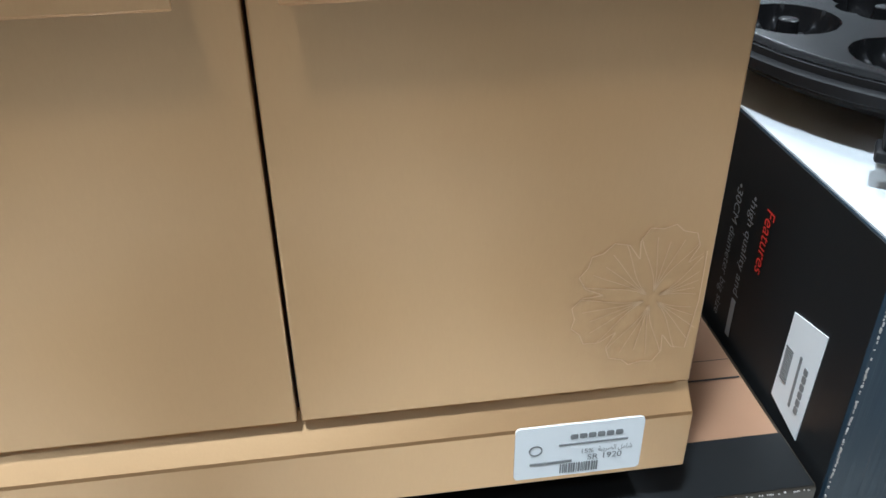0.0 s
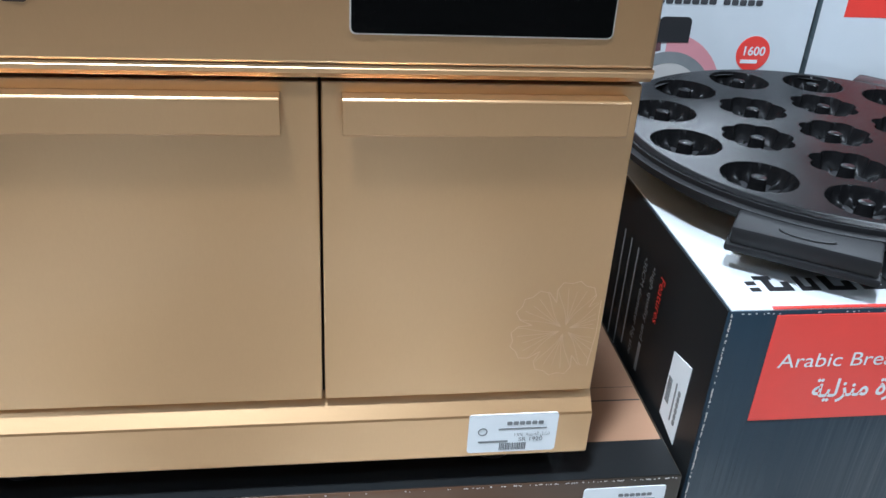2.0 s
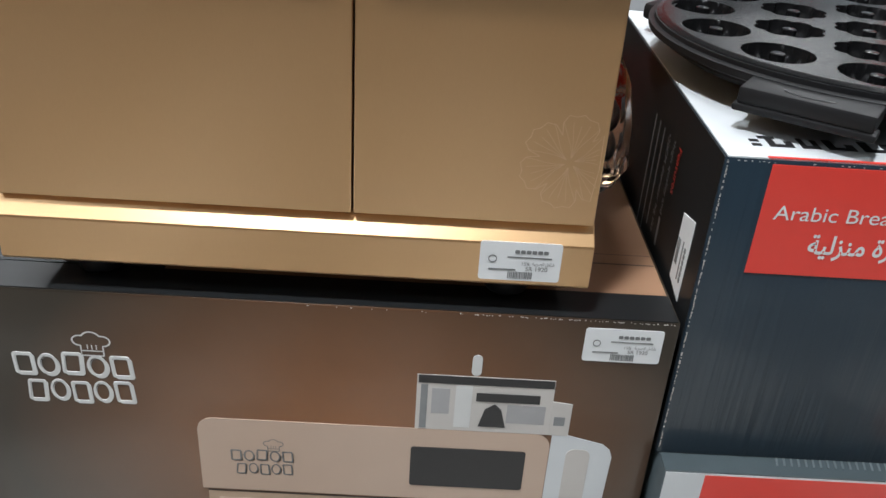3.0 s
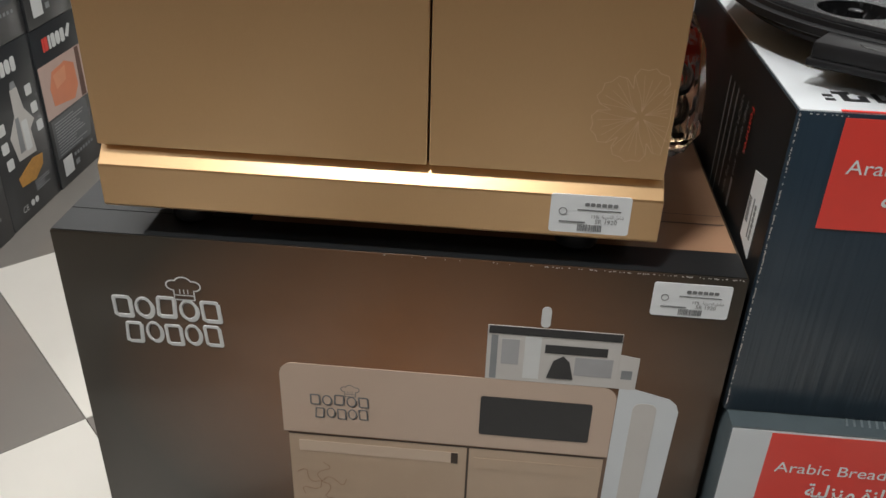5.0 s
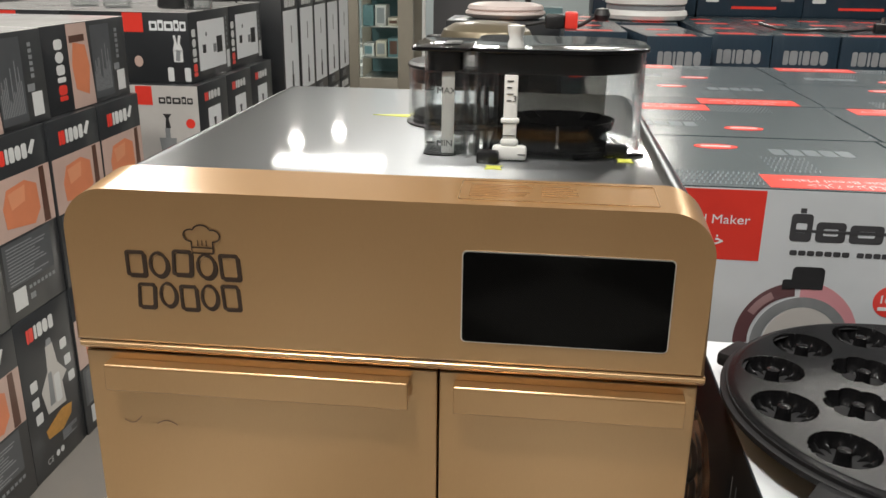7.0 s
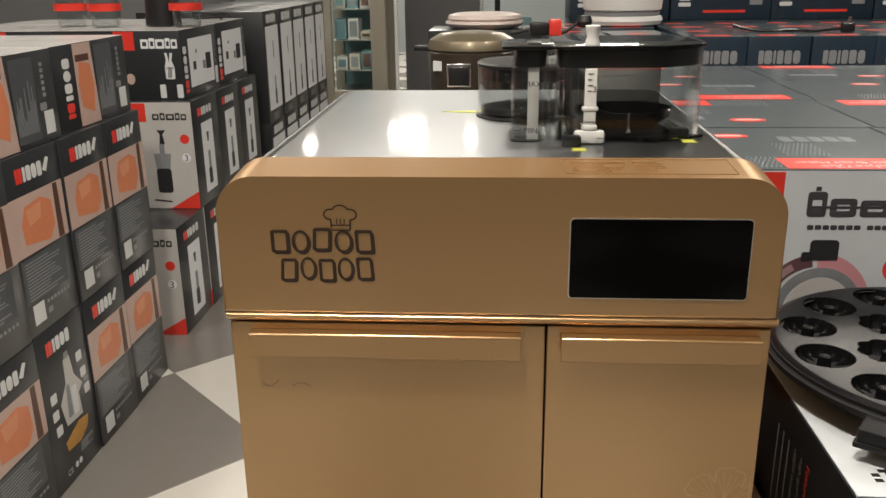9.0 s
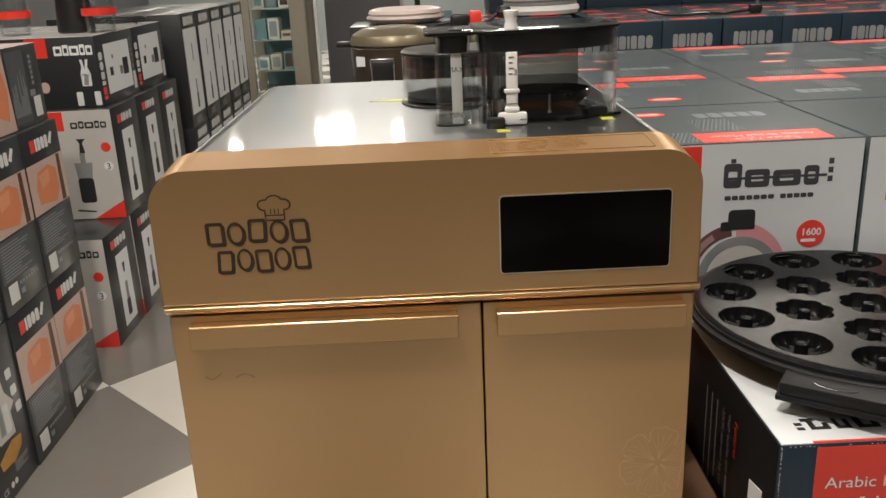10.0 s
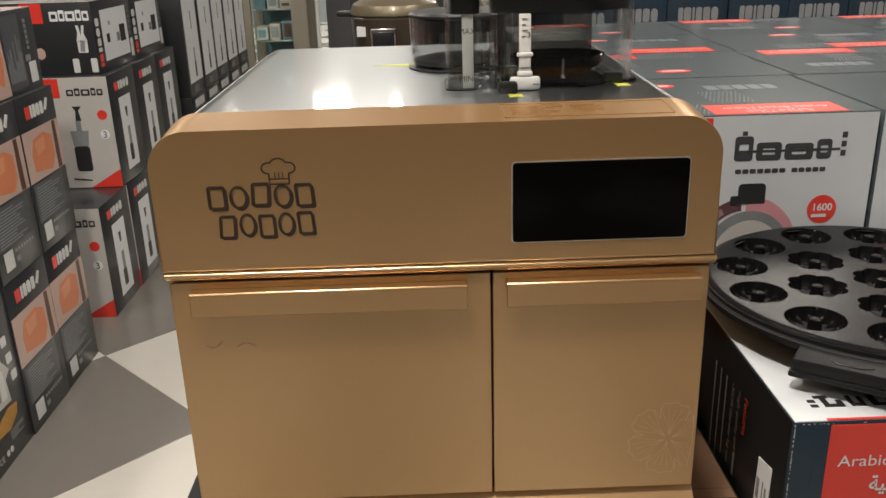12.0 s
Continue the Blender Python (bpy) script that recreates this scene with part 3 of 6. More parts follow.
    # screen
    bz = part("screen_bezel", slab(bmesh.new(), rounded(-0.0080, 0.1135, 0.9990, 1.0568, 0.003, seg=4), fr, 0.0007), BEZEL, m, "thin bright bezel", at=MO)
    part("screen", slab(bmesh.new(), rounded(-0.0072, 0.1127, 0.9998, 1.0560, 0.0024, seg=4), fr, 0.0012), SCREEN, bz, "switched-off black screen", at=MO)
    part("logo", mark_with_hat(bmesh.new(), -0.2140, -0.1405, 1.0090, 1.0480, fr), LOGO_INK, m, "dark brown printed mark with a hat", at=MO, smooth=0)
    price_label(m, fr, 0.0620, 0.1155, 0.7500, 0.7785, MO)
    # clear notice on the top of the head
    fh = (V(0, 0.286, 1.0876), V(1, 0, 0), V(0, 0.048, 0.0032).normalized(), V(0, -0.0032, 0.048).normalized())
    bm = bmesh.new()
    ring(bm, rounded(-0.012, 0.103, -0.040, -0.005, 0.001, seg=2), rounded(-0.0114, 0.1024, -0.0394, -0.0056, 0.001, seg=2), fh, 0.0004)
    text_lines(bm, -0.006, 0.032, -0.034, -0.010, 8, fh, random.Random(2), 0.35, 0.0004)
    text_lines(bm, 0.036, 0.062, -0.030, -0.010, 6, fh, random.Random(3), 0.35, 0.0004)
    part("notice", bm, NOTICE, m, "clear printed notice", at=MO, smooth=0)
    # yellow stickers and black catches on the cover
    for cx, cy in ((-0.001, 0.338), (0.087, 0.372)):
        part("catch", cuboid(cx - 0.0075, cx + 0.0075, cy - 0.005, cy + 0.005, 1.0850, 1.0940, bevel=0.002), BLACK, m, "black catch", at=MO)
        bm = slab(bmesh.new(), [(cx + 0.005 + 0.008 * r * math.cos(a), cy - 0.014 + 0.008 * r * math.sin(a)) for a, r in [(radians(45 * i), 1 if i % 2 else 0.55) for i in range(8)]], fs, 0.0005)
        part("sticker", bm, YELLOW, m, "yellow sticker", at=MO)
    part("sticker", slab(bmesh.new(), [(-0.112, 0.505), (-0.078, 0.498), (-0.080, 0.511)], fs, 0.0005), YELLOW, m, "yellow arrow sticker", at=MO)
    # rear jar
    jc = (-0.0325, 0.488, 1.0855)
    jar = part("jar", lathe(bmesh.new(), [(0.0440, 0.002), (0.0445, 0.046), (0.0425, 0.046), (0.0420, 0.004), (0, 0.004), (0, 0.002)], 48, jc), GLASS, m, "clear round jar", at=MO)
    part("lid", lathe(bmesh.new(), [(0, 0.0345), (0.0412, 0.0345), (0.0418, 0.0450), (0.0452, 0.0465), (0.0452, 0.0485), (0.043, 0.0505), (0.018, 0.0520), (0, 0.0520)], 48, jc), BLACK, jar, "glossy black lid", at=MO)
    part("base_ring", lathe(bmesh.new(), [(0, 0.0002), (0.0465, 0.0002), (0.0465, 0.0014), (0.0448, 0.0022), (0, 0.0022)], 48, jc), BLACK, jar, "black base ring", at=MO)
    part("rotor", lathe(bmesh.new(), [(0, 0.0045), (0.0412, 0.0045), (0.0400, 0.008), (0.024, 0.0115), (0.008, 0.0135), (0, 0.0138)], 28, jc), MATT_BLACK, jar, at=MO)

    def shell(out, inn, z0, z1, floor_t=0.0018):
        """Open clear vessel with a thin floor."""
        bm = bmesh.new()
        loops = [[bm.verts.new((x, y, z)) for x, y in pts] for pts, z in ((out, z0), (out, z1), (inn, z1), (inn, z0 + floor_t))]
        for p, q in zip(loops, loops[1:]):
            for i in range(len(p)):
                bm.faces.new((p[i], p[(i + 1) % len(p)], q[(i + 1) % len(p)], q[i]))
        bm.faces.new(loops[0][::-1])
        bm.faces.new(loops[3])
        return bm
    # water tank
    tx0, tx1, ty0, ty1 = -0.0470, -0.0185, 0.3520, 0.4120
    out, inn = rounded(tx0, tx1, ty0, ty1, 0.009), rounded(tx0 + 0.0016, tx1 - 0.0016, ty0 + 0.0016, ty1 - 0.0016, 0.0076)
    tank = part("water_tank", shell(out, inn, 1.0868, 1.1560), GLASS, m, "clear plastic water tank", at=MO)
    part("base", prism(bmesh.new(), rounded(tx0 - 0.001, tx1 - 0.004, ty0 + 0.0005, ty1, 0.009), 1.0857, 1.0866, "z"), BLACK, tank, at=MO)
    part("lid", prism(bmesh.new(), rounded(tx0 - 0.008, tx1 + 0.004, ty0 - 0.003, ty1 + 0.012, 0.005), 1.1572, 1.1598, "z", 0.0010), GLOSS_BLACK, tank, "thin glossy black tank lid", at=MO)
    part("lid_tab", prism(bmesh.new(), rounded(tx0 + 0.012, tx1 - 0.005, ty0 + 0.016, ty1 - 0.018, 0.003), 1.1596, 1.1606, "z", 0.0004), BLACK, tank, at=MO)
    part("lid_band", prism(bmesh.new(), rounded(tx0 + 0.002, tx1 - 0.002, ty0 + 0.002, ty1 - 0.002, 0.0072), 1.1436, 1.1570, "z", 0.001), BLACK, tank, at=MO)
    part("scale_strip", cuboid(-0.0345, -0.0258, ty0 + 0.0035, ty0 + 0.0050, 1.0872, 1.1434, bevel=0.0006), WHITE, tank, "white level strip", at=MO)
    bm = bmesh.new()
    ft = (V(0, ty0, 0), V(1, 0, 0), V(0, 0, 1), V(0, -1, 0))
    words(bm, "MAX", 0.0062, ft, -0.0375, 1.1290, t=0.0004)
    words(bm, "MIN", 0.0062, ft, -0.0375, 1.0930, t=0.0004)
    patch(bm, -0.0445, -0.0395, 1.1310, 1.1316, ft, 0.0004)
    patch(bm, -0.0445, -0.0395, 1.0950, 1.0956, ft, 0.0004)
    part("lettering", bm, INK, tank, at=MO, smooth=0, kind="stuff")
    # neck between tank and hopper, ribbed and clear
    part("neck", cuboid(-0.0182, -0.0130, 0.3540, 0.3556, 1.0868, 1.1500, bevel=0.0004), GLASS, m, "clear ribbed neck", at=MO)
    for rx in (-0.0172, -0.0090, -0.0035, 0.0030):
        part("rib", lathe(bmesh.new(), [(0, 0), (0.0016, 0), (0.0016, 0.058), (0, 0.058)], 10, (rx, 0.3500, 1.0872)), GLASS, m, at=MO)
    # flour hopper: a straight front, cut corners on the far side, a round-cornered lid

    def plan(inset, r):
        """The hopper's outline, drawn in by an inset."""
        pts = [(-0.0130, 0.3500), (0.0700, 0.3500), (0.1035, 0.3720), (0.1035, 0.4300), (0.0820, 0.4560), (-0.0130, 0.4560)]
        mid = V(0.045, 0.403)
        pts = [V(*q) + (mid - V(*q)).normalized() * inset for q in pts]
        out = []
        for i, q in enumerate(pts):
            a, b = (pts[i - 1] - q).normalized(), (pts[(i + 1) % len(pts)] - q).normalized()
            for k in range(6):
                t = k / 5
                out.append(tuple(q + a * r * (1 - t) ** 2 + b * r * t ** 2))
        return out
    hop = part("hopper", shell(plan(0, 0.011), plan(0.0020, 0.010), 1.0868, 1.1560), GLASS, m, "clear plastic flour hopper", at=MO)
    part("lid", prism(bmesh.new(), plan(-0.0026, 0.012), 1.1572, 1.1598, "z", 0.0010), GLOSS_BLACK, hop, "thin glossy black hopper lid", at=MO)
    part("lid_band", prism(bmesh.new(), plan(0.0032, 0.010), 1.1432, 1.1570, "z", 0.0008), BLACK, hop, "black lid skirt inside the rim", at=MO)
    part("base_well", prism(bmesh.new(), plan(0.0150, 0.012), 1.0886, 1.0915, "z", 0.0008), GLOSS_BLACK, hop, "glossy black base", at=MO)
    part("front_lip", prism(bmesh.new(), [(0.058, 0.3530), (0.084, 0.3660), (0.107, 0.3760), (0.107, 0.3800), (0.082, 0.3760), (0.056, 0.3600)], 1.0858, 1.0876, "z"), GLOSS_BLACK, hop, at=MO)
    part("bowl", lathe(bmesh.new(), [(0, 0.0060), (0.0300, 0.0062), (0.0385, 0.0120), (0.0400, 0.0185), (0.0390, 0.0190), (0.0360, 0.0130), (0.020, 0.0105), (0, 0.0100)], 52, (0.0480, 0.4130, 1.0857), 1.0, 0.82), GLOSS_BLACK, hop, "dark shallow inner bowl", at=MO)
    # Added sheet, no real part: stands in for the dark background behind the hopper.
    part("back_tint", prism(bmesh.new(), [(0.000, 0.4400), (0.082, 0.4400), (0.082, 0.4416), (0.000, 0.4416)], 1.0920, 1.1430, "z", 0.0004), HOPPER_TINT, hop, "added tinted sheet that darkens the view through the hopper", at=MO)
    part("pin", lathe(bmesh.new(), [(0, 0), (0.0026, 0), (0.0011, 0.0025), (0.0009, 0.0150), (0, 0.0154)], 12, (0.0455, 0.3640, 1.0916)), CHROME, hop, "small bright metal pin", at=MO)
    sl = part("slider", cuboid(0.0085, 0.0175, 0.3440, 0.3470, 1.0900, 1.1434, bevel=0.0008), WHITE, hop, "white plastic slider with marks", at=MO)
    bm = cuboid(0.0015, 0.0250, 0.3425, 0.3490, 1.0862, 1.0965, bevel=0.0024)
    box(bm, 0.0070, 0.0190, 0.3430, 0.3484, 1.0960, 1.1010, bevel=0.0018)
    box(bm, 0.0068, 0.0192, 0.3430, 0.3478, 1.1115, 1.1150, bevel=0.0012)
    part("slider_foot", bm, WHITE, sl, at=MO)
    part("knob", lathe(bmesh.new(), [(0, 0), (0.0056, 0), (0.0054, 0.003), (0.0043, 0.006), (0.0056, 0.0110), (0.0058, 0.0145), (0, 0.0150)], 18, (0.0145, 0.362, 1.1596)), WHITE, hop, "white lid knob", at=MO)
    bm = bmesh.new()
    fk = (V(0, 0.3440, 0), V(1, 0, 0), V(0, 0, 1), V(0, -1, 0))
    for i in range(4):
        patch(bm, 0.0105, 0.0105 + (0.0042 if i % 2 else 0.0030), 1.1265 + i * 0.0043, 1.1272 + i * 0.0043, fk, 0.0004)
    patch(bm, 0.0085, 0.0170, 1.1030, 1.1035, fk, 0.0004)
    patch(bm, 0.0190, 0.0240, 1.0905, 1.0910, (V(0, 0.3425, 0), V(1, 0, 0), V(0, 0, 1), V(0, -1, 0)), 0.0004)
    words(bm, "3", 0.0060, fk, 0.0142, 1.1260, t=0.0004)
    part("graduation", bm, INK, sl, at=MO, smooth=0)
    return m


appliance()

# carton under the appliance
CW, CD, CH = 0.500, 0.408, 0.7225


def machine_carton():
    c = thing("machine_carton", "dark brown printed carton showing the baking machine", "carton", at=(-0.0465, 0.238 + CD / 2, 0))
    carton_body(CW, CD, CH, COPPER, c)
    f, t = face(CW, CD, CH, "F"), face(CW, CD, CH, "T")
    wx = 0.0465 + CW / 2
    part("top_panel", patch(bmesh.new(), 0.003, CW - 0.003, 0.034, CD - 0.003, t, 0.0005), CARD_TAN, c, "brown printed top")
    bm = patch(bmesh.new(), 0.002, CW - 0.002, 0.001, 0.034, t, 0.0005)
    patch(bm, 0.002, 0.14, 0.034, CD - 0.002, t, 0.0009)
    part("top_band", bm, CARD_BLACK, c, "black printed band")
    bm = stroke(bmesh.new(), [(0.40, 0.075), (CW - 0.004, 0.075)], 0.0012, t, 0.0010)
    stroke(bm, [(0.40, 0.090), (CW - 0.004, 0.0895)], 0.0005, t, 0.0010)
    part("flap_line", bm, INK, c, smooth=0)
    rng = random.Random(12)
    bm = bmesh.new()
    for i in range(90):
        u = CW - 0.005 - abs(rng.gauss(0, 0.10))
        v = CH - 0.0012 - rng.uniform(0, 0.0006)
        if u > 0.01:
            patch(bm, u, u + rng.uniform(0.0004, 0.0014), v - rng.uniform(0.0003, 0.0007), v, f, 0.0001)
    part("worn_edge", bm, EDGE, c, "scuffed white top edge", smooth=0)
    part("logo", mark_with_hat(bmesh.new(), -0.2590 + wx, -0.1740 + wx, 0.6270, 0.6710, f), PALE_INK, c, "white printed mark with a hat", smooth=0)
    # artwork: the machine's picture
    art = part("picture", slab(bmesh.new(), rounded(-0.1340 + wx, 0.1270 + wx, 0.5485, 0.6185, 0.012, "cd"), f), material("pale_gold_print", (0.50, 0.375, 0.29), 0.36, 0, 0.1, 30, 6, 0.02, coat=0.3), c, "printed picture of the machine")
    g2 = material("gold_print", (0.43, 0.315, 0.22), 0.36, 0, 0.12, 30, 5, 0.02, coat=0.3)
    part("picture_door", patch(bmesh.new(), -0.1300 + wx, 0.0155 + wx, 0.28, 0.5460, f), g2, art)
    part("picture_door", patch(bmesh.new(), 0.0175 + wx, 0.1245 + wx, 0.28, 0.5460, f), g2, art)
    bm = slab(bmesh.new(), [(0.1275 + wx, 0.28), (0.168 + wx, 0.31), (0.1745 + wx, 0.600), (0.172 + wx, 0.607), (0.166 + wx, 0.612), (0.1275 + wx, 0.622)], f, 0.0004)
    part("picture_side", bm, CARD_WHITE, art, "pale printed side of the machine")
    part("picture_slot", slab(bmesh.new(), rounded(0.140 + wx, 0.158 + wx, 0.30, 0.606, 0.006, seg=3), f, 0.0008), CARD_SILVER, art)
    part("picture_screen", slab(bmesh.new(), rounded(0.0240 + wx, 0.1100 + wx, 0.5625, 0.6010, 0.002, seg=2), f, 0.0011), INK, art)
    part("picture_handle", patch(bmesh.new(), -0.122 + wx, 0.0085 + wx, 0.5285, 0.5400, f, 0.0009), material("light_gold_print", (0.54, 0.42, 0.32), 0.36, 0, 0.08, 30, 6, 0.0, coat=0.3), art)
    part("picture_handle", patch(bmesh.new(), 0.022 + wx, 0.121 + wx, 0.5250, 0.5365, f, 0.0009), g2, art)
    bm = patch(bmesh.new(), 0.0030 + wx, 0.0085 + wx, 0.5285, 0.5395, f, 0.0012)
    stroke(bm, [(-0.1300 + wx, 0.5472), (0.1245 + wx, 0.5472)], 0.0014, f, 0.0009)
    stroke(bm, [(0.0165 + wx, 0.28), (0.0165 + wx, 0.546)], 0.0012, f, 0.0009)
    part("picture_gap", bm, LOGO_INK, art, smooth=0)
    part("picture_mark", mark_with_hat(bmesh.new(), -0.111 + wx, -0.063 + wx, 0.5650, 0.5900, f), LABEL_INK, art, smooth=0)
    fl = bmesh.new()
    for i in range(5):
        q = radians(72 * i + 20)
        stroke(fl, [(-0.105 + wx + 0.022 * t * math.cos(q + 0.5 * math.sin(6 * t)), 0.495 + 0.022 * t * math.sin(q + 0.5 * math.sin(6 * t))) for t in [k / 8 for k in range(9)]], 0.0006, f, 0.0009)
    part("picture_flower", fl, CARD_TAN, art, smooth=0)
    # artwork: the hopper's picture
    hp = part("picture_hopper", patch(bmesh.new(), 0.0260 + wx, 0.1245 + wx, 0.6188, 0.6685, f), CARD_SILVER, c, "printed picture of the hopper")
    part("picture_jar", slab(bmesh.new(), [(0.1246 + wx, 0.6186), (0.1390 + wx, 0.6186), (0.1390 + wx, 0.648), (0.1246 + wx, 0.650)], f), CARD_SILVER, c)
    part("picture_lid", patch(bmesh.new(), 0.027 + wx, 0.1240 + wx, 0.6615, 0.6683, f, 0.0010), INK, hp)
    part("picture_bowl", patch(bmesh.new(), 0.069 + wx, 0.1150 + wx, 0.6470, 0.6545, f, 0.0010), INK, hp)
    part("picture_rotor", slab(bmesh.new(), [(0.072 + wx, 0.6240), (0.092 + wx, 0.6240), (0.088 + wx, 0.640), (0.083 + wx, 0.645), (0.076 + wx, 0.640)], f, 0.0012), INK, hp)
    for q0, q1, z0, z1 in ((0.029, 0.034, 0.62, 0.66), (0.037, 0.050, 0.634, 0.657), (0.054, 0.066, 0.622, 0.6605), (0.092, 0.120, 0.628, 0.645), (0.127, 0.135, 0.628, 0.636)):
        part("picture_tone", patch(bmesh.new(), q0 + wx, q1 + wx, z0, z1, f, 0.0008), GREY_INK if q0 in (0.029, 0.127) else PALE_INK if q0 == 0.054 else material("mid_grey_print", (0.36, 0.36, 0.37), 0.4, 0, 0.2, 90, 20, 0.0), hp)
    part("picture_knob", slab(bmesh.new(), rounded(0.0640 + wx, 0.0710 + wx, 0.6695, 0.6875, 0.0034, seg=4), f), PALE_INK, c)
    price_label(c, f, 0.1395 + wx, 0.1935 + wx, 0.6880, 0.7155, (0, 0, 0))
    return c


machine_carton()

# ---- bread maker cartons ----
BW, BD, BH = 0.373, 0.268, 0.2112
ARABIC_HOME_BAKER = "\uFE94\uFEF4\uFEDF\uFEB0\uFEE8\uFEE3 \uFE93\uFEAF\uFE8E\uFE92\uFEA7"


def bread_carton(name, dark, h=BH, BD=BD, du=0.0):
    """Carton of a bread maker. dark: navy front, white top; otherwise white front, slate top."""
    label = "navy and white bread maker carton with a red panel" if dark else "white and slate bread maker carton with a red panel"
    c = thing(name, label, "carton", "bread maker cartons")
    carton_body(BW, BD, h, CARD_NAVY if dark else CARD_SLATE, c, bevel=0.0022 if dark else 0.0012)
    f, t, l, r = (face(BW, BD, h, s) for s in "FTLR")
    if not dark:
        part("front_panel", patch(bmesh.new(), 0.001, BW - 0.001, 0.001, h - 0.001, f, 0.0003), CARD_WHITE, c, "white printed front")
    rng = random.Random(31 if dark else 32)
    u0 = 0.029 if dark else 0.030
    v1 = h - 0.003 if dark else h - 0.002
    if not dark:
        u0, v1 = 0.027 + du, h - 0.0025
    p = part("red_panel", patch(bmesh.new(), u0, u0 + 0.149, v1 - 0.0770, v1, f), RED, c)
    bm = words(bmesh.new(), "Arabic Bread Maker", 0.0142, f, u0 + 0.0085, v1 - 0.0370, t=0.0010, bold=0.0, wide=0.127)
    words(bm, ARABIC_HOME_BAKER, 0.0185, f, u0 + 0.036, v1 - 0.0600, t=0.0010, bold=0.02, wide=0.074)
    part("lettering", bm, PAPER, p, smooth=0)
    # brand shapes and picture on the front
    if dark:
        part("front_panel", patch(bmesh.new(), u0 + 0.1495, BW - 0.004, 0.004, h - 0.004, f), CARD_WHITE, c)
        bm = bmesh.new()
        for k in range(170):
            v = rng.uniform(0.003, h - 0.003)
            u = 0.0008 + rng.uniform(0, 0.0006)
            patch(bm, u, u + rng.uniform(0.0003, 0.0007), v, v + rng.choice((0.0005, 0.0009, 0.0013, 0.0022)), f, 0.0001)
        for k in range(60):
            u = rng.uniform(0.003, BW - 0.003)
            v = h - 0.0013 - rng.uniform(0, 0.0006)
            patch(bm, u, u + rng.uniform(0.0004, 0.0016), v - rng.uniform(0.0003, 0.0006), v, f, 0.0001)
        part("worn_edge", bm, EDGE, c, "scuffed pale edge", smooth=0)
        # top: white with dark brand shapes
        part("top_panel", patch(bmesh.new(), 0.001, BW - 0.001, 0.001, BD - 0.001, t, 0.0005), CARD_WHITE, c)
        bm = patch(bmesh.new(), 0.026, 0.176, 0.0010, 0.0035, t, 0.0009)
        part("top_edge_red", bm, RED, c, smooth=0)
        bm = bmesh.new()
        for i, wd in enumerate((0.006, 0.016, 0.012, 0.018, 0.020, 0.015)):
            u = 0.022 + sum((0.006, 0.016, 0.012, 0.018, 0.020, 0.015)[:i]) + 0.005 * i
            patch(bm, u, u + wd, 0.020, 0.024, t, 0.0009)
            if i:
                patch(bm, u, u + wd * 0.3, 0.024, 0.036, t, 0.0009)
                patch(bm, u + wd * 0.7, u + wd, 0.024, 0.034 - 0.004 * (i % 2), t, 0.0009)
            else:
                patch(bm, u, u + wd, 0.027, 0.031, t, 0.0009)
                patch(bm, u + 0.007, u + 0.018, 0.033, 0.037, t, 0.0009)
        part("top_mark", bm, INK, c, "black printed mark", smooth=0, kind="stuff")
        part("side_panel", patch(bmesh.new(), 0.001, BD - 0.0025, 0.001, h - 0.001, l, 0.0003), CARD_BLACK, c, "black printed side")
        # left side: lettering down the side and a price label
        dv = h - 0.2112
        bm = words(bmesh.new(), "Features", 0.0115, l, BD - 0.0945, 0.179 + dv, turn=-90, t=0.0006, wide=0.036)
        part("side_heading", bm, RED, c, smooth=0)
        bm = words(bmesh.new(), "\u2022high quality and", 0.0085, l, BD - 0.110, 0.178 + dv, turn=-90, t=0.0006, wide=0.060)
        patch(bm, BD - 0.110, BD - 0.1055, 0.090 + dv, 0.114 + dv, l, 0.0005)
        words(bm, "\u202230CM diameter big size", 0.0085, l, BD - 0.126, 0.177 + dv, turn=-90, t=0.0006, wide=0.083)
        for k in range(3):
            u = BD - 0.142 - 0.015 * k
            patch(bm, u, u + 0.0022, 0.175 + dv - rng.uniform(0.06, 0.1), 0.175 + dv, l, 0.0004)
        part("side_lettering", bm, GREY_INK, c, smooth=0)
        price_label_side(c, l, BD, dv)
    else:
        bm = bmesh.new()
        ub = 0.204
        for i, (wd, hh) in enumerate(((0.022, 0.030), (0.030, 0.022), (0.034, 0.020), (0.018, 0.024))):
            u = ub + sum((0.022, 0.030, 0.034, 0.018)[:i]) + 0.004 * i
            a = rounded(u, u + wd, v1 - 0.053, v1 - 0.053 + hh, 0.004, seg=3)
            cu, cv = u + wd / 2, v1 - 0.053 + hh / 2
            ring(bm, a, [(cu + (x - cu) * 0.50, cv + (y - cv) * 0.36) for x, y in a], f, 0.0007)
        patch(bm, ub, ub + 0.126, v1 - 0.043, v1 - 0.040, f, 0.0008)
        patch(bm, ub + 0.008, ub + 0.014, v1 - 0.022, v1 - 0.017, f, 0.0007)
        for k in range(3):
            patch(bm, ub + 0.127, ub + 0.133, v1 - 0.050 + 0.011 * k, v1 - 0.043 + 0.011 * k, f, 0.0007)
        solid_mark(bm, ub + 0.002, v1 - 0.0685, 0.062, 0.0055, f, 7)
        solid_mark(bm, ub + 0.070, v1 - 0.0685, 0.042, 0.0055, f, 5)
        part("brand_shape", bm, DARK_INK, c, "dark grey brand shapes", smooth=0)
        def arc(r0, r1, a0, a1, cu, cv, t):
            """A printed band round a centre, between two angles."""
            pts = [(cu + r1 * math.cos(radians(a)), cv + 1.05 * r1 * math.sin(radians(a))) for a in range(a0, a1 + 1, 6)]
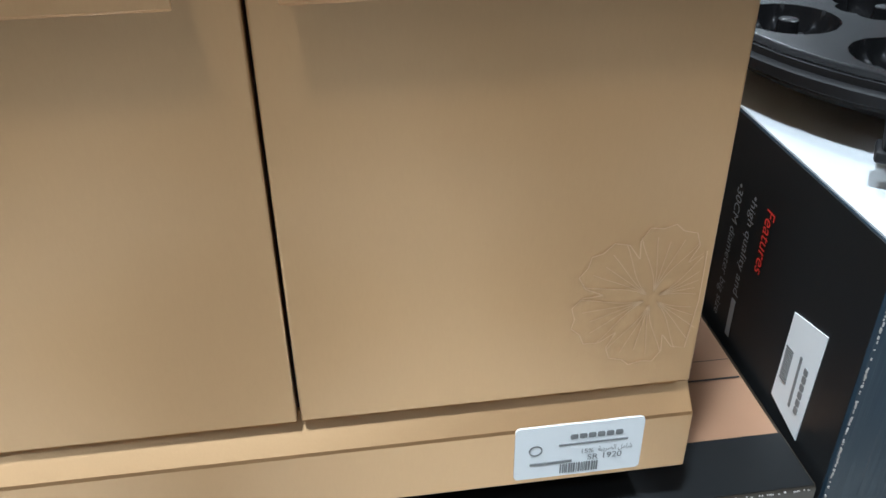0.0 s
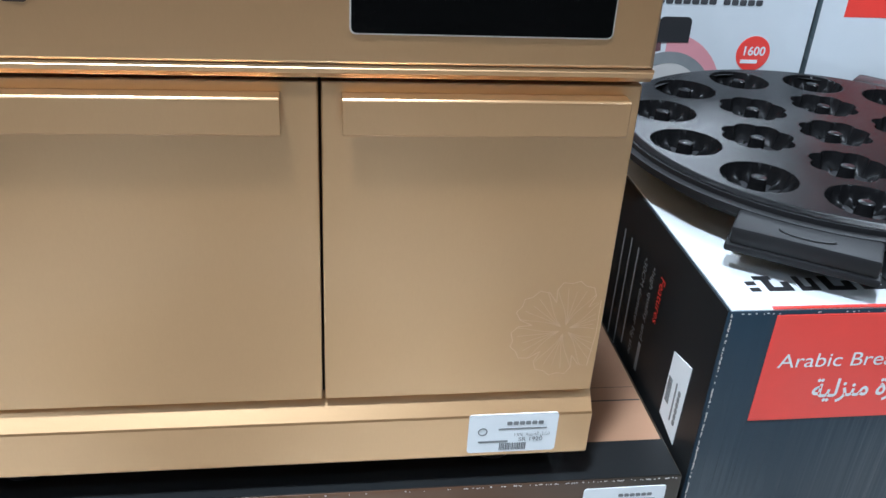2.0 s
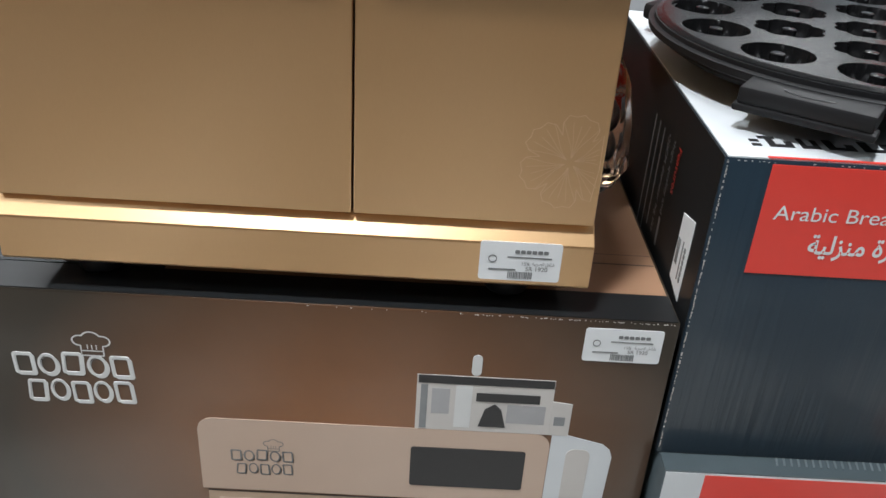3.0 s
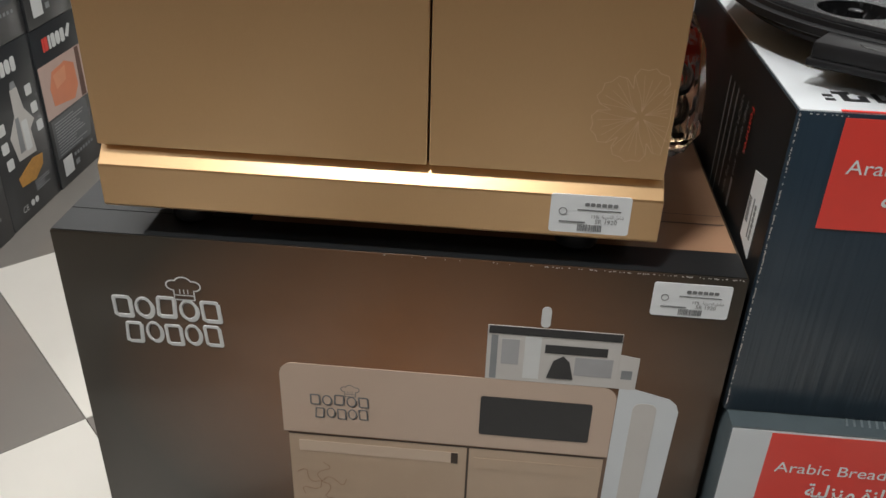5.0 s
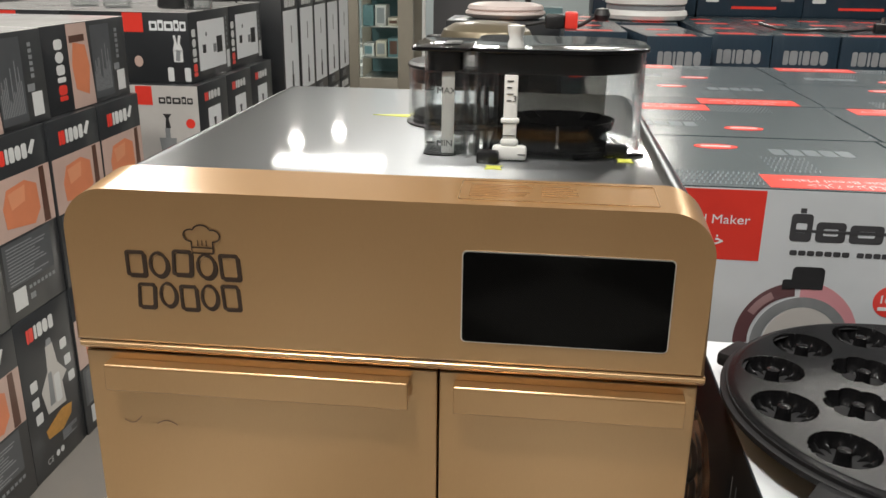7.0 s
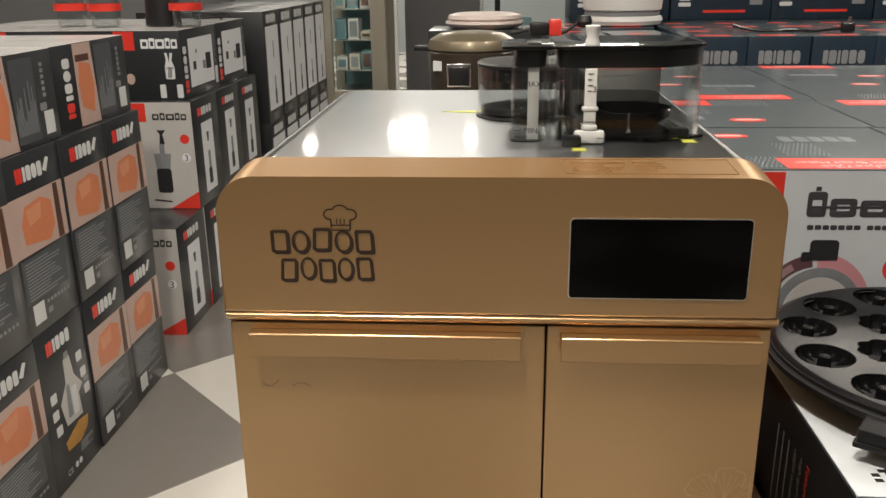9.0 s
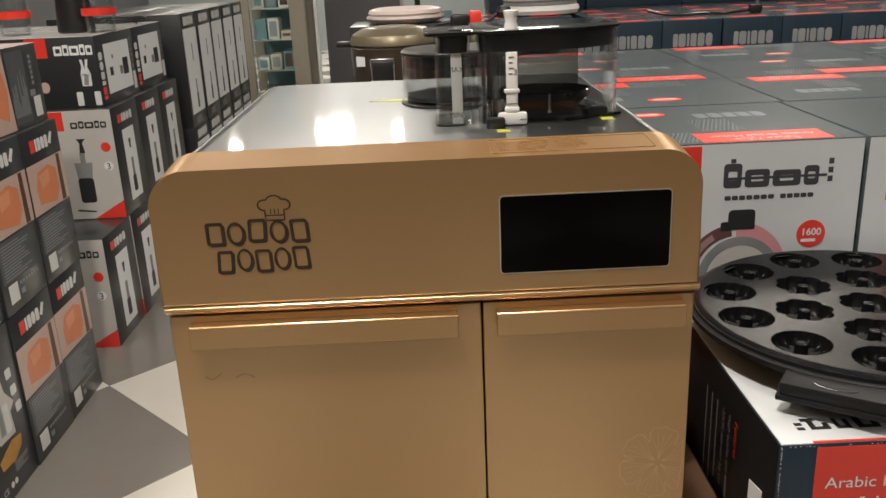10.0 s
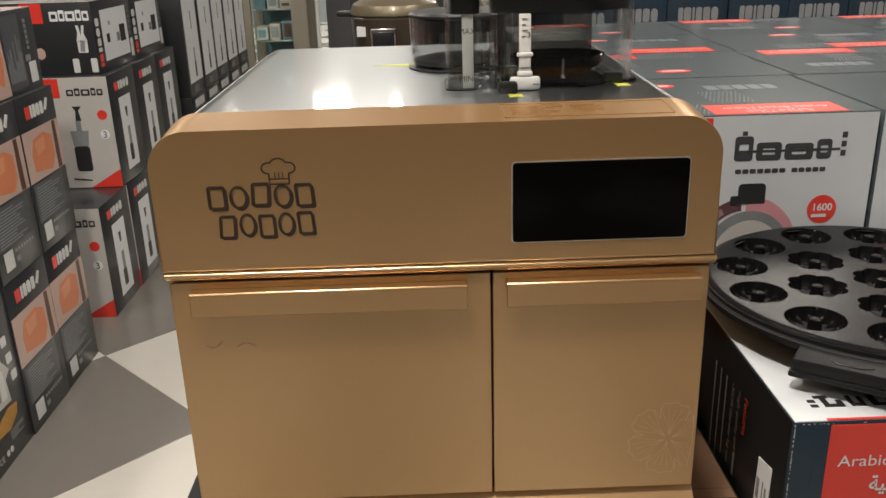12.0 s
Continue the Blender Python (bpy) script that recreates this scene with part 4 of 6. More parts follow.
            return slab(bmesh.new(), pts + [(cu + r0 * math.cos(radians(a)), cv + 1.05 * r0 * math.sin(radians(a))) for a in range(a1, a0 - 1, -6)], f, t)
        pic = part("picture_shell", arc(0.049, 0.064, 96, 186, 0.224, 0.030, 0.0007), PLUM, c, "printed picture of a round bread maker", smooth=0)
        part("picture_shell", arc(0.046, 0.066, 0, 90, 0.224, 0.030, 0.0007), ROSE, pic, smooth=0)
        part("picture_window", arc(0.052, 0.060, 120, 150, 0.224, 0.030, 0.0011), MAUVE, pic, smooth=0)
        part("picture_lid", arc(0.041, 0.052, 30, 186, 0.230, 0.026, 0.0009), GREY_INK, pic, smooth=0)
        part("picture_plate", slab(bmesh.new(), disc(0.232, 0.026, 0.041, 36, 1.05), f, 0.0008), CARD_SILVER, pic, smooth=0)
        part("picture_ring", arc(0.024, 0.027, 24, 160, 0.240, 0.020, 0.0012), GREY_INK, pic, smooth=0)
        bm = slab(bmesh.new(), rounded(0.213, 0.246, 0.090, 0.115, 0.005, "cd", 4), f, 0.0012)
        slab(bm, rounded(0.204, 0.214, 0.089, 0.100, 0.003, "d", 3), f, 0.0012)
        part("picture_grip", bm, INK, pic, smooth=0)
        part("badge", slab(bmesh.new(), disc(0.317, 0.080, 0.0178, 32), f, 0.0008), RED, c, "round red badge")
        bm = words(bmesh.new(), "1600", 0.0126, f, 0.317, 0.0785, align="CENTER", t=0.0012, bold=0.02)
        patch(bm, 0.305, 0.323, 0.0700, 0.0738, f, 0.0012)
        part("badge_lettering", bm, PAPER, c, smooth=0)
        # slate top with a red bar, an oval and fine dashes
        part("top_panel", patch(bmesh.new(), 0.0002, BW - 0.0002, 0.0002, BD - 0.0002, t, 0.0005), CARD_SLATE, c, "glossy slate printed top")
        tb = part("top_bar", patch(bmesh.new(), 0.180, 0.338, 0.004, 0.060, t, 0.0009), RED, c)
        bm = words(bmesh.new(), "Arabic Bread Maker", 0.016, t, 0.326, 0.040, turn=180, t=0.0013, wide=0.13)
        words(bm, ARABIC_HOME_BAKER, 0.02, t, 0.300, 0.020, turn=180, t=0.0013, wide=0.08)
        part("lettering", bm, PALE_INK, tb, smooth=0)
        ov = part("top_oval", slab(bmesh.new(), disc(0.160, 0.205, 0.027, 28, 0.55), t, 0.0009), RED, c)
        part("oval_bar", patch(bmesh.new(), 0.142, 0.178, 0.201, 0.208, t, 0.0013), PALE_INK, ov, smooth=0)
        bm = bmesh.new()
        for i in range(18):
            for k in range(4):
                u, v = 0.085 + i * 0.0055, 0.010 + k * 0.015
                slab(bm, [(u, v), (u + 0.0016, v), (u + 0.0046, v + 0.013), (u + 0.003, v + 0.013)], t, 0.0008)
        for i in range(10):
            for k in range(5):
                u, v = 0.200 + i * 0.0055, 0.075 + k * 0.016
                slab(bm, [(u, v), (u + 0.0016, v), (u + 0.0046, v + 0.013), (u + 0.003, v + 0.013)], t, 0.0008)
        part("top_dash", bm, SLATE_INK, c, smooth=0, kind="stuff")
        bm = solid_mark(bmesh.new(), 0.22, 0.165, 0.10, 0.035, t, 5)
        part("top_mark", bm, SLATE_INK, c, smooth=0, kind="stuff")
    return c


def price_label_side(c, l, BD, dv):
    """A label stuck upright on the carton's side."""
    lab = part("price_label", slab(bmesh.new(), [(BD - 0.055, 0.094 + dv), (BD - 0.028, 0.088 + dv), (BD - 0.026, 0.152 + dv), (BD - 0.053, 0.146 + dv)], l, 0.0008), PAPER, c, "white price label")
    rng = random.Random(5)
    bm = bmesh.new()
    solid_mark(bm, BD - 0.035, 0.100 + dv, 0.003, 0.028, l, 6, 0.0012, True)
    patch(bm, BD - 0.040, BD - 0.0385, 0.100 + dv, 0.130 + dv, l, 0.0012)
    u = 0.108 + dv
    while u < 0.128 + dv:
        k = rng.choice((0.0006, 0.0012))
        patch(bm, BD - 0.0520, BD - 0.0460, u, u + k, l, 0.0012)
        u += k + 0.0008
    part("printing", bm, LABEL_INK, lab, smooth=0)


FD = 0.362
FH, DH, PALLET = 0.2325, 0.2395, 0.1335
dark_carton = bread_carton("bread_maker_carton", True, DH, FD)
white_carton = bread_carton("bread_maker_carton", False, FH, FD, 0.003)
FX, FY = 0.207 + BW / 2, 0.238 + FD / 2
dark_carton.matrix_basis = pose(FX, FY, PALLET + DH + FH + 0.0009)
white_carton.matrix_basis = pose(FX + 0.003, FY - 0.018, PALLET + DH + 0.0006)
copy_thing(dark_carton, pose(FX + 0.002, FY - 0.004, PALLET + 0.0003))
pallet = thing("pallet", "low wooden pallet under the bread maker cartons", "pallet", at=(FX, FY, 0))
for k in range(5):
    part("slat", cuboid(-0.19, 0.19, -0.185 + 0.078 * k, -0.125 + 0.078 * k, PALLET - 0.018, PALLET, bevel=0.002), CARD_TAN, pallet)
for k in range(3):
    part("bearer", cuboid(-0.19 + 0.155 * k, -0.12 + 0.155 * k, -0.185, 0.187, 0, PALLET - 0.0182, bevel=0.002), CARD_TAN, pallet)
WH = 0.1985
tall = WH / BH
jit = random.Random(77)
back_carton = bread_carton("bread_maker_carton", False, WH)
first = True
for ix, x in enumerate((0.095, 0.4715, 0.848)):
    for iy, y in enumerate((0.663, 0.936, 1.208, 1.480)):
        for k in range(5):
            m = pose(x + 0.009 * iy + BW / 2 + jit.uniform(-0.0006, 0.0006), y + BD / 2, k * (WH + 0.0003), 0, 0, (180 if iy % 2 else 0) + jit.uniform(-0.1, 0.1))
            if first:
                back_carton.matrix_basis, first = m, False
            else:
                copy_thing(back_carton, m)

# ---- cake maker on the front cartons ----
PC, PR, PZ = (0.362, 0.420), 0.166, 0.8840
PO = (PC[0], PC[1], 0.8470)


def cake_maker():
    c = thing("cake_maker", "black round cake maker with ring-shaped moulds, lid removed", "cake maker", at=PO)
    base = PO[2]
    part("body", lathe(bmesh.new(), [(0, 0.004), (0.100, 0.004), (0.118, 0.006), (0.150, 0.014), (0.160, 0.020), (0.160, 0.024), (0.150, 0.024), (0, 0.024)], 72, (PC[0], PC[1], base)), GRIP, c, at=PO)
    part("rim", lathe(bmesh.new(), [(0.150, 0.0235), (0.1655, 0.0235), (0.1680, 0.0250), (0.1685, 0.0300), (0.1660, 0.0310), (0.1640, 0.0310), (0.1640, 0.0345), (0.150, 0.0345)], 80, (PC[0], PC[1], base)), GRIP, c, "black stepped rim", at=PO)
    for i in range(3):
        a = radians(90 + 120 * i)
        part("foot", lathe(bmesh.new(), [(0, 0), (0.009, 0), (0.010, 0.002), (0.009, 0.0055), (0, 0.0055)], 14, (PC[0] + 0.085 * math.cos(a), PC[1] + 0.085 * math.sin(a), base - 0.0008)), BLACK, c, at=PO)
    moulds = []
    for i in range(12):
        a = radians(15 + 30 * i - 6)
        moulds.append((0.1275 * math.cos(a), 0.1275 * math.sin(a), 0.0250, False))
    for i in range(6):
        a = radians(60 * i + 8)
        moulds.append((0.0670 * math.cos(a), 0.0670 * math.sin(a), 0.0255, True))
    moulds.append((0, 0, 0.0255, True))
    top = PZ
    n = 360
    step = 2 * 0.163 / n
    bm = bmesh.new()
    grid = {}

    def height(x, y):
        for mx, my, mr, lobed in moulds:
            dx, dy = x - mx, y - my
            d = math.hypot(dx, dy)
            if d < mr * 1.2:
                a = math.atan2(dy, dx)
                edge = mr * (0.88 + 0.17 * abs(math.cos(4 * a)) ** 0.7 if lobed else 1.0)
                if d < edge:
                    q = d / edge
                    bowl = math.sqrt(max(0.0, 1 - (max(0.0, q - 0.50) / 0.50) ** 2))
                    ribs = (0.0026 if lobed else 0.0046) * math.cos((8 if lobed else 14) * a) * math.sin(math.pi * max(0.0, q - 0.35) / 0.65)
                    return top - 0.0165 * bowl + ribs
        r = math.hypot(x, y)
        return top - 0.002 * max(0.0, (r - 0.158) / 0.005)
    for i in range(n + 1):
        for j in range(n + 1):
            x, y = -0.163 + i * step, -0.163 + j * step
            r = math.hypot(x, y)
            if r < 0.1632:
                grid[i, j] = bm.verts.new((PC[0] + x, PC[1] + y, height(x, y)))
    for i in range(n):
        for j in range(n):
            q = [grid.get(k) for k in ((i, j), (i + 1, j), (i + 1, j + 1), (i, j + 1))]
            if all(q):
                bm.faces.new(q)
    part("mould_plate", bm, NONSTICK, c, "non-stick plate with nineteen moulds", at=PO, smooth=50)
    for mx, my, mr, lobed in moulds:
        post = lathe(bmesh.new(), [(0.0105, -0.0158), (0.0070, -0.0130), (0.0058, -0.0060), (0.0052, 0.0004), (0.0046, 0.0008), (0, 0.0008)], 14, (PC[0] + mx, PC[1] + my, top - 0.001))
        part("mould_post", post, NONSTICK, c, at=PO)
    # handle on the front edge
    ha = math.atan2(0.270 - PC[1], 0.262 - PC[0])
    u, w = V(math.cos(ha), math.sin(ha), 0), V(-math.sin(ha), math.cos(ha), 0)

    def bar(r0, r1, s0, s1, z0, z1, bevel):
        bm = cuboid(r0, r1, s0, s1, z0, z1, bevel=bevel)
        m = Matrix(((u.x, w.x, 0, PC[0]), (u.y, w.y, 0, PC[1]), (0, 0, 1, 0), (0, 0, 0, 1)))
        bmesh.ops.transform(bm, matrix=m, verts=bm.verts)
        return bm
    h = part("handle", bar(0.158, 0.191, -0.042, 0.042, 0.8650, 0.8765, 0.0022), GRIP, c, "black plastic grip", at=PO)
    part("handle_lip", bar(0.176, 0.1920, -0.044, 0.044, 0.8600, 0.8652, 0.0015), GRIP, h, at=PO)
    bm = bmesh.new()
    fr = (V(PC[0], PC[1], 0.8765), u, w, V(0, 0, 1))
    arc = [(0.180 + 0.006 * math.cos(radians(k)), 0.016 * math.sin(radians(k))) for k in range(-90, 91, 15)]
    stroke(bm, arc, 0.0012, fr, 0.0004)
    part("grip_mark", bm, GLOSS_BLACK, h, at=PO, smooth=0)
    # hinge at the back
    hb = radians(45)
    u, w = V(math.cos(hb), math.sin(hb), 0), V(-math.sin(hb), math.cos(hb), 0)
    part("hinge", bar(0.160, 0.186, -0.030, 0.030, 0.862, 0.884, 0.003), BLACK, c, "black hinge block", at=PO)
    # Plain block added for an unidentified dark item beside the rim.
    hb = radians(141)
    u, w = V(math.cos(hb), math.sin(hb), 0), V(-math.sin(hb), math.cos(hb), 0)
    part("latch", bar(0.158, 0.184, -0.020, 0.020, 0.8580, 0.8725, 0.004), GRIP, c, "black block at the rim, standing in for an unidentified item", at=PO)
    return c


cake_maker()
# bagged power lead behind the appliance's carton corner
bag = thing("bagged_power_cord", "black power cord in a crumpled clear plastic bag", "power cord", at=(0.172, 0.470, 0.7232))
bm = bmesh.new()
lathe(bm, [(0, 0), (0.020, 0.001), (0.028, 0.02), (0.027, 0.06), (0.022, 0.095), (0.010, 0.115), (0, 0.118)], 26, (0.172, 0.470, 0.7235), 1.0, 1.7)
for v in bm.verts:
    v.co += noise.noise_vector(v.co * 70) * 0.008
    v.co.z = max(v.co.z, 0.7234)
part("bag", bm, FILM, bag, "crumpled clear bag", at=(0.172, 0.470, 0.7232), smooth=20)
loops = [(0.172 + 0.012 * math.cos(k * 0.9), 0.470 + 0.030 * math.sin(k * 0.9), 0.733 + 0.004 * k) for k in range(20)]
part("cord", tube(bmesh.new(), loops, 0.0034), BLACK, bag, at=(0.172, 0.470, 0.7232))

# ---- stacks along the left aisle ----


def charcoal_carton(name, kind):
    """Charcoal carton, 0.235 wide, 0.30 deep, 0.42 high. kind: 'picture', 'goods' or 'lying' (turned on its side)."""
    w, d, h = (0.236, 0.300, 0.418) if kind != "lying" else (0.418, 0.300, 0.212)
    label = {"picture": "charcoal appliance carton with a salmon-coloured picture", "goods": "charcoal appliance carton with a picture of a food processor",
             "lying": "charcoal appliance carton lying on its side"}[kind]
    c = thing(name, label, "carton", "charcoal appliance cartons")
    carton_body(w, d, h, CARD_GREY, c)
    f, t = face(w, d, h, "F"), face(w, d, h, "T")
    rng = random.Random({"picture": 1, "goods": 2, "lying": 3}[kind])
    if kind == "lying":
        f = (f[0], f[1] * 1.267, f[2], f[3])
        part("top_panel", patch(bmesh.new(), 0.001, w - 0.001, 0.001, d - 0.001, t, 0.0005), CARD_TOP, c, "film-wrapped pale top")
        brand_blocks(c, "brand_block", RED, 0.050, 0.030, 0.028, 0.040, f, 2, turn=True)
        brand_blocks(c, "brand_block", PALE_INK, 0.050, 0.075, 0.028, 0.105, f, 4, turn=True)
        p = part("picture", slab(bmesh.new(), [(0.098, 0.002), (0.182, 0.002), (0.172, h - 0.002), (0.098, h - 0.002)], f), BLUSH, c, "blush-coloured picture panel")
        part("picture_subject", slab(bmesh.new(), [(0.112, 0.05), (0.158, 0.03), (0.170, 0.10), (0.160, 0.155), (0.116, 0.165), (0.106, 0.11)], f, 0.0010), SALMON, p)
        part("picture_band", patch(bmesh.new(), 0.104, 0.160, 0.165, 0.182, f, 0.0010), WOOD_PRINT, p)
        part("info_panel", patch(bmesh.new(), 0.186, 0.262, 0.012, h - 0.012, f, 0.0003), INFO_GREY, c, "dim grey printed panel")
        bm = bmesh.new()
        for i in range(14):
            u = 0.190 + 0.0048 * i
            patch(bm, u, u + 0.0022, 0.03, 0.03 + rng.uniform(0.03, 0.12), f, 0.0005)
        part("small_print", bm, GREY_INK, c, smooth=0)
        for k in range(6):
            part("icon", patch(bmesh.new(), 0.285, 0.295, 0.105 + 0.014 * k, 0.114 + 0.014 * k, f, 0.0005), GREY_INK, c)
        part("icon", patch(bmesh.new(), 0.270, 0.292, 0.075, 0.092, f, 0.0005), GREY_INK, c)
        part("code_label", patch(bmesh.new(), 0.280, 0.312, 0.018, 0.072, f), PALE_INK, c, "pale bar-code label")
    else:
        slant = 0.10
        brand_blocks(c, "brand_block", RED, 0.045, h - 0.064, 0.028, 0.034, f, 2)
        brand_blocks(c, "brand_block", PALE_INK, 0.076, h - 0.064, 0.082, 0.034, f, 4)
        if kind == "picture":
            part("brand_tag", slab(bmesh.new(), [(0.160, h - 0.054), (0.180, h - 0.026), (0.192, h - 0.030), (0.174, h - 0.060)], f, 0.0008), PALE_INK, c)
            p = part("picture", patch(bmesh.new(), 0.002, w - 0.002, 0.190, h - 0.092, f), BLUSH, c, "blush-coloured picture panel")
            part("picture_subject", slab(bmesh.new(), [(0.045, 0.215), (0.150, 0.200), (0.178, 0.230), (0.174, 0.290), (0.130, 0.308), (0.060, 0.300), (0.040, 0.262)], f, 0.0010), SALMON, p)
            part("picture_shade", slab(bmesh.new(), [(0.062, 0.290), (0.128, 0.298), (0.122, 0.262), (0.070, 0.252)], f, 0.0014), material("apricot_print", (0.66, 0.28, 0.15), 0.4, 0, 0.15, 25, 10, 0.0), p)
            part("picture_band", slab(bmesh.new(), [(0.188, 0.192), (0.214, 0.192), (0.210, h - 0.094), (0.190, h - 0.094)], f, 0.0010), WOOD_PRINT, p)
            part("info_panel", patch(bmesh.new(), 0.012, 0.200, 0.080, 0.184, f, 0.0003), INFO_GREY, c, "dim grey printed panel")
            part("small_print", text_lines(bmesh.new(), 0.025, 0.190, 0.085, 0.178, 12, f, rng, 0.4), GREY_INK, c, smooth=0)
            part("code_label", patch(bmesh.new(), 0.030, 0.078, 0.024, 0.072, f), PALE_INK, c, "pale bar-code label")
            for k in range(7):
                part("icon", patch(bmesh.new(), 0.092 + 0.016 * k, 0.102 + 0.016 * k, 0.058, 0.066, f, 0.0005), GREY_INK, c)
            part("icon", patch(bmesh.new(), 0.092, 0.112, 0.032, 0.046, f, 0.0005), GREY_INK, c)
        else:
            p = part("picture", slab(bmesh.new(), [(0.085, 0.150), (0.165, 0.145), (0.160, 0.205), (0.185, 0.222), (0.150, 0.262), (0.140, 0.318), (0.110, 0.318), (0.106, 0.255), (0.070, 0.214)], f), CARD_SILVER, c, "printed picture of a food processor")
            bm = slab(bmesh.new(), [(0.098, 0.165), (0.120, 0.165), (0.120, 0.250), (0.104, 0.250)], f, 0.0010)
            slab(bm, [(0.113, 0.318), (0.138, 0.318), (0.134, 0.334), (0.117, 0.334)], f, 0.0010)
            part("picture_dark", bm, GREY_INK, p, smooth=0)
            part("picture_jug", slab(bmesh.new(), rounded(0.126, 0.152, 0.160, 0.235, 0.006, seg=3), f, 0.0010), PALE_INK, p)
            for k, (u, v) in enumerate(((0.030, 0.232), (0.028, 0.188), (0.034, 0.145), (0.172, 0.282), (0.182, 0.234), (0.190, 0.185))):
                part("picture_inset", slab(bmesh.new(), rounded(u, u + 0.028, v, v + 0.026, 0.004, seg=2), f), PALE_INK, c)
            part("picture_food", slab(bmesh.new(), [(0.072, 0.088), (0.135, 0.082), (0.178, 0.104), (0.186, 0.130), (0.140, 0.136), (0.095, 0.122), (0.066, 0.112)], f, 0.0012), FOOD, c, "printed picture of cut vegetables")
            part("small_print", text_lines(bmesh.new(), 0.130, 0.200, 0.052, 0.080, 5, f, rng, 0.4), GREY_INK, c, smooth=0)
            bm = words(bmesh.new(), "CE", 0.022, f, 0.052, 0.026, t=0.0006)
            slab(bm, disc(0.100, 0.034, 0.008, 16), f, 0.0005)
            slab(bm, disc(0.120, 0.034, 0.008, 16), f, 0.0005)
            part("printed_symbol", bm, PALE_INK, c, smooth=0)
    return c


SX = -1.120
pic = charcoal_carton("appliance_carton", "picture")
goods = charcoal_carton("appliance_carton", "goods")
lying = charcoal_carton("appliance_carton", "lying")
used = set()


def put(proto, m):
    """The first one stands where it was built, the others are copies."""
    if proto.name in used:
        return copy_thing(proto, m)
    used.add(proto.name)
    proto.matrix_basis = m
    return proto


rng = random.Random(21)
EDGES1 = [2.118 - 0.2385 * i for i in range(9)]
for row in range(2):
    for i, y in enumerate(EDGES1):
        proto = goods if (row, i) in ((0, 2), (0, 5), (1, 7)) else pic
        put(proto, pose(SX - 0.150 + rng.uniform(-0.003, 0.003), y - 0.118, row * 0.419, 0, 0, 90 + rng.uniform(-0.8, 0.8)))
for i in range(5):
    put(lying, pose(SX - 0.163 + rng.uniform(-0.004, 0.004), 2.110 - 0.209 - 0.422 * i, 0.838, 0, 0, 90 + rng.uniform(-1, 1)))
for i in range(5):  # second rank behind the lying ones
    copy_thing(lying, pose(SX - 0.464, 2.110 - 0.209 - 0.422 * i, 0.838, 0, 0, 90))
for row in range(2):
    for i, y in enumerate(EDGES1):
        copy_thing(pic, pose(SX - 0.456, y - 0.118, row * 0.419, 0, 0, 90))


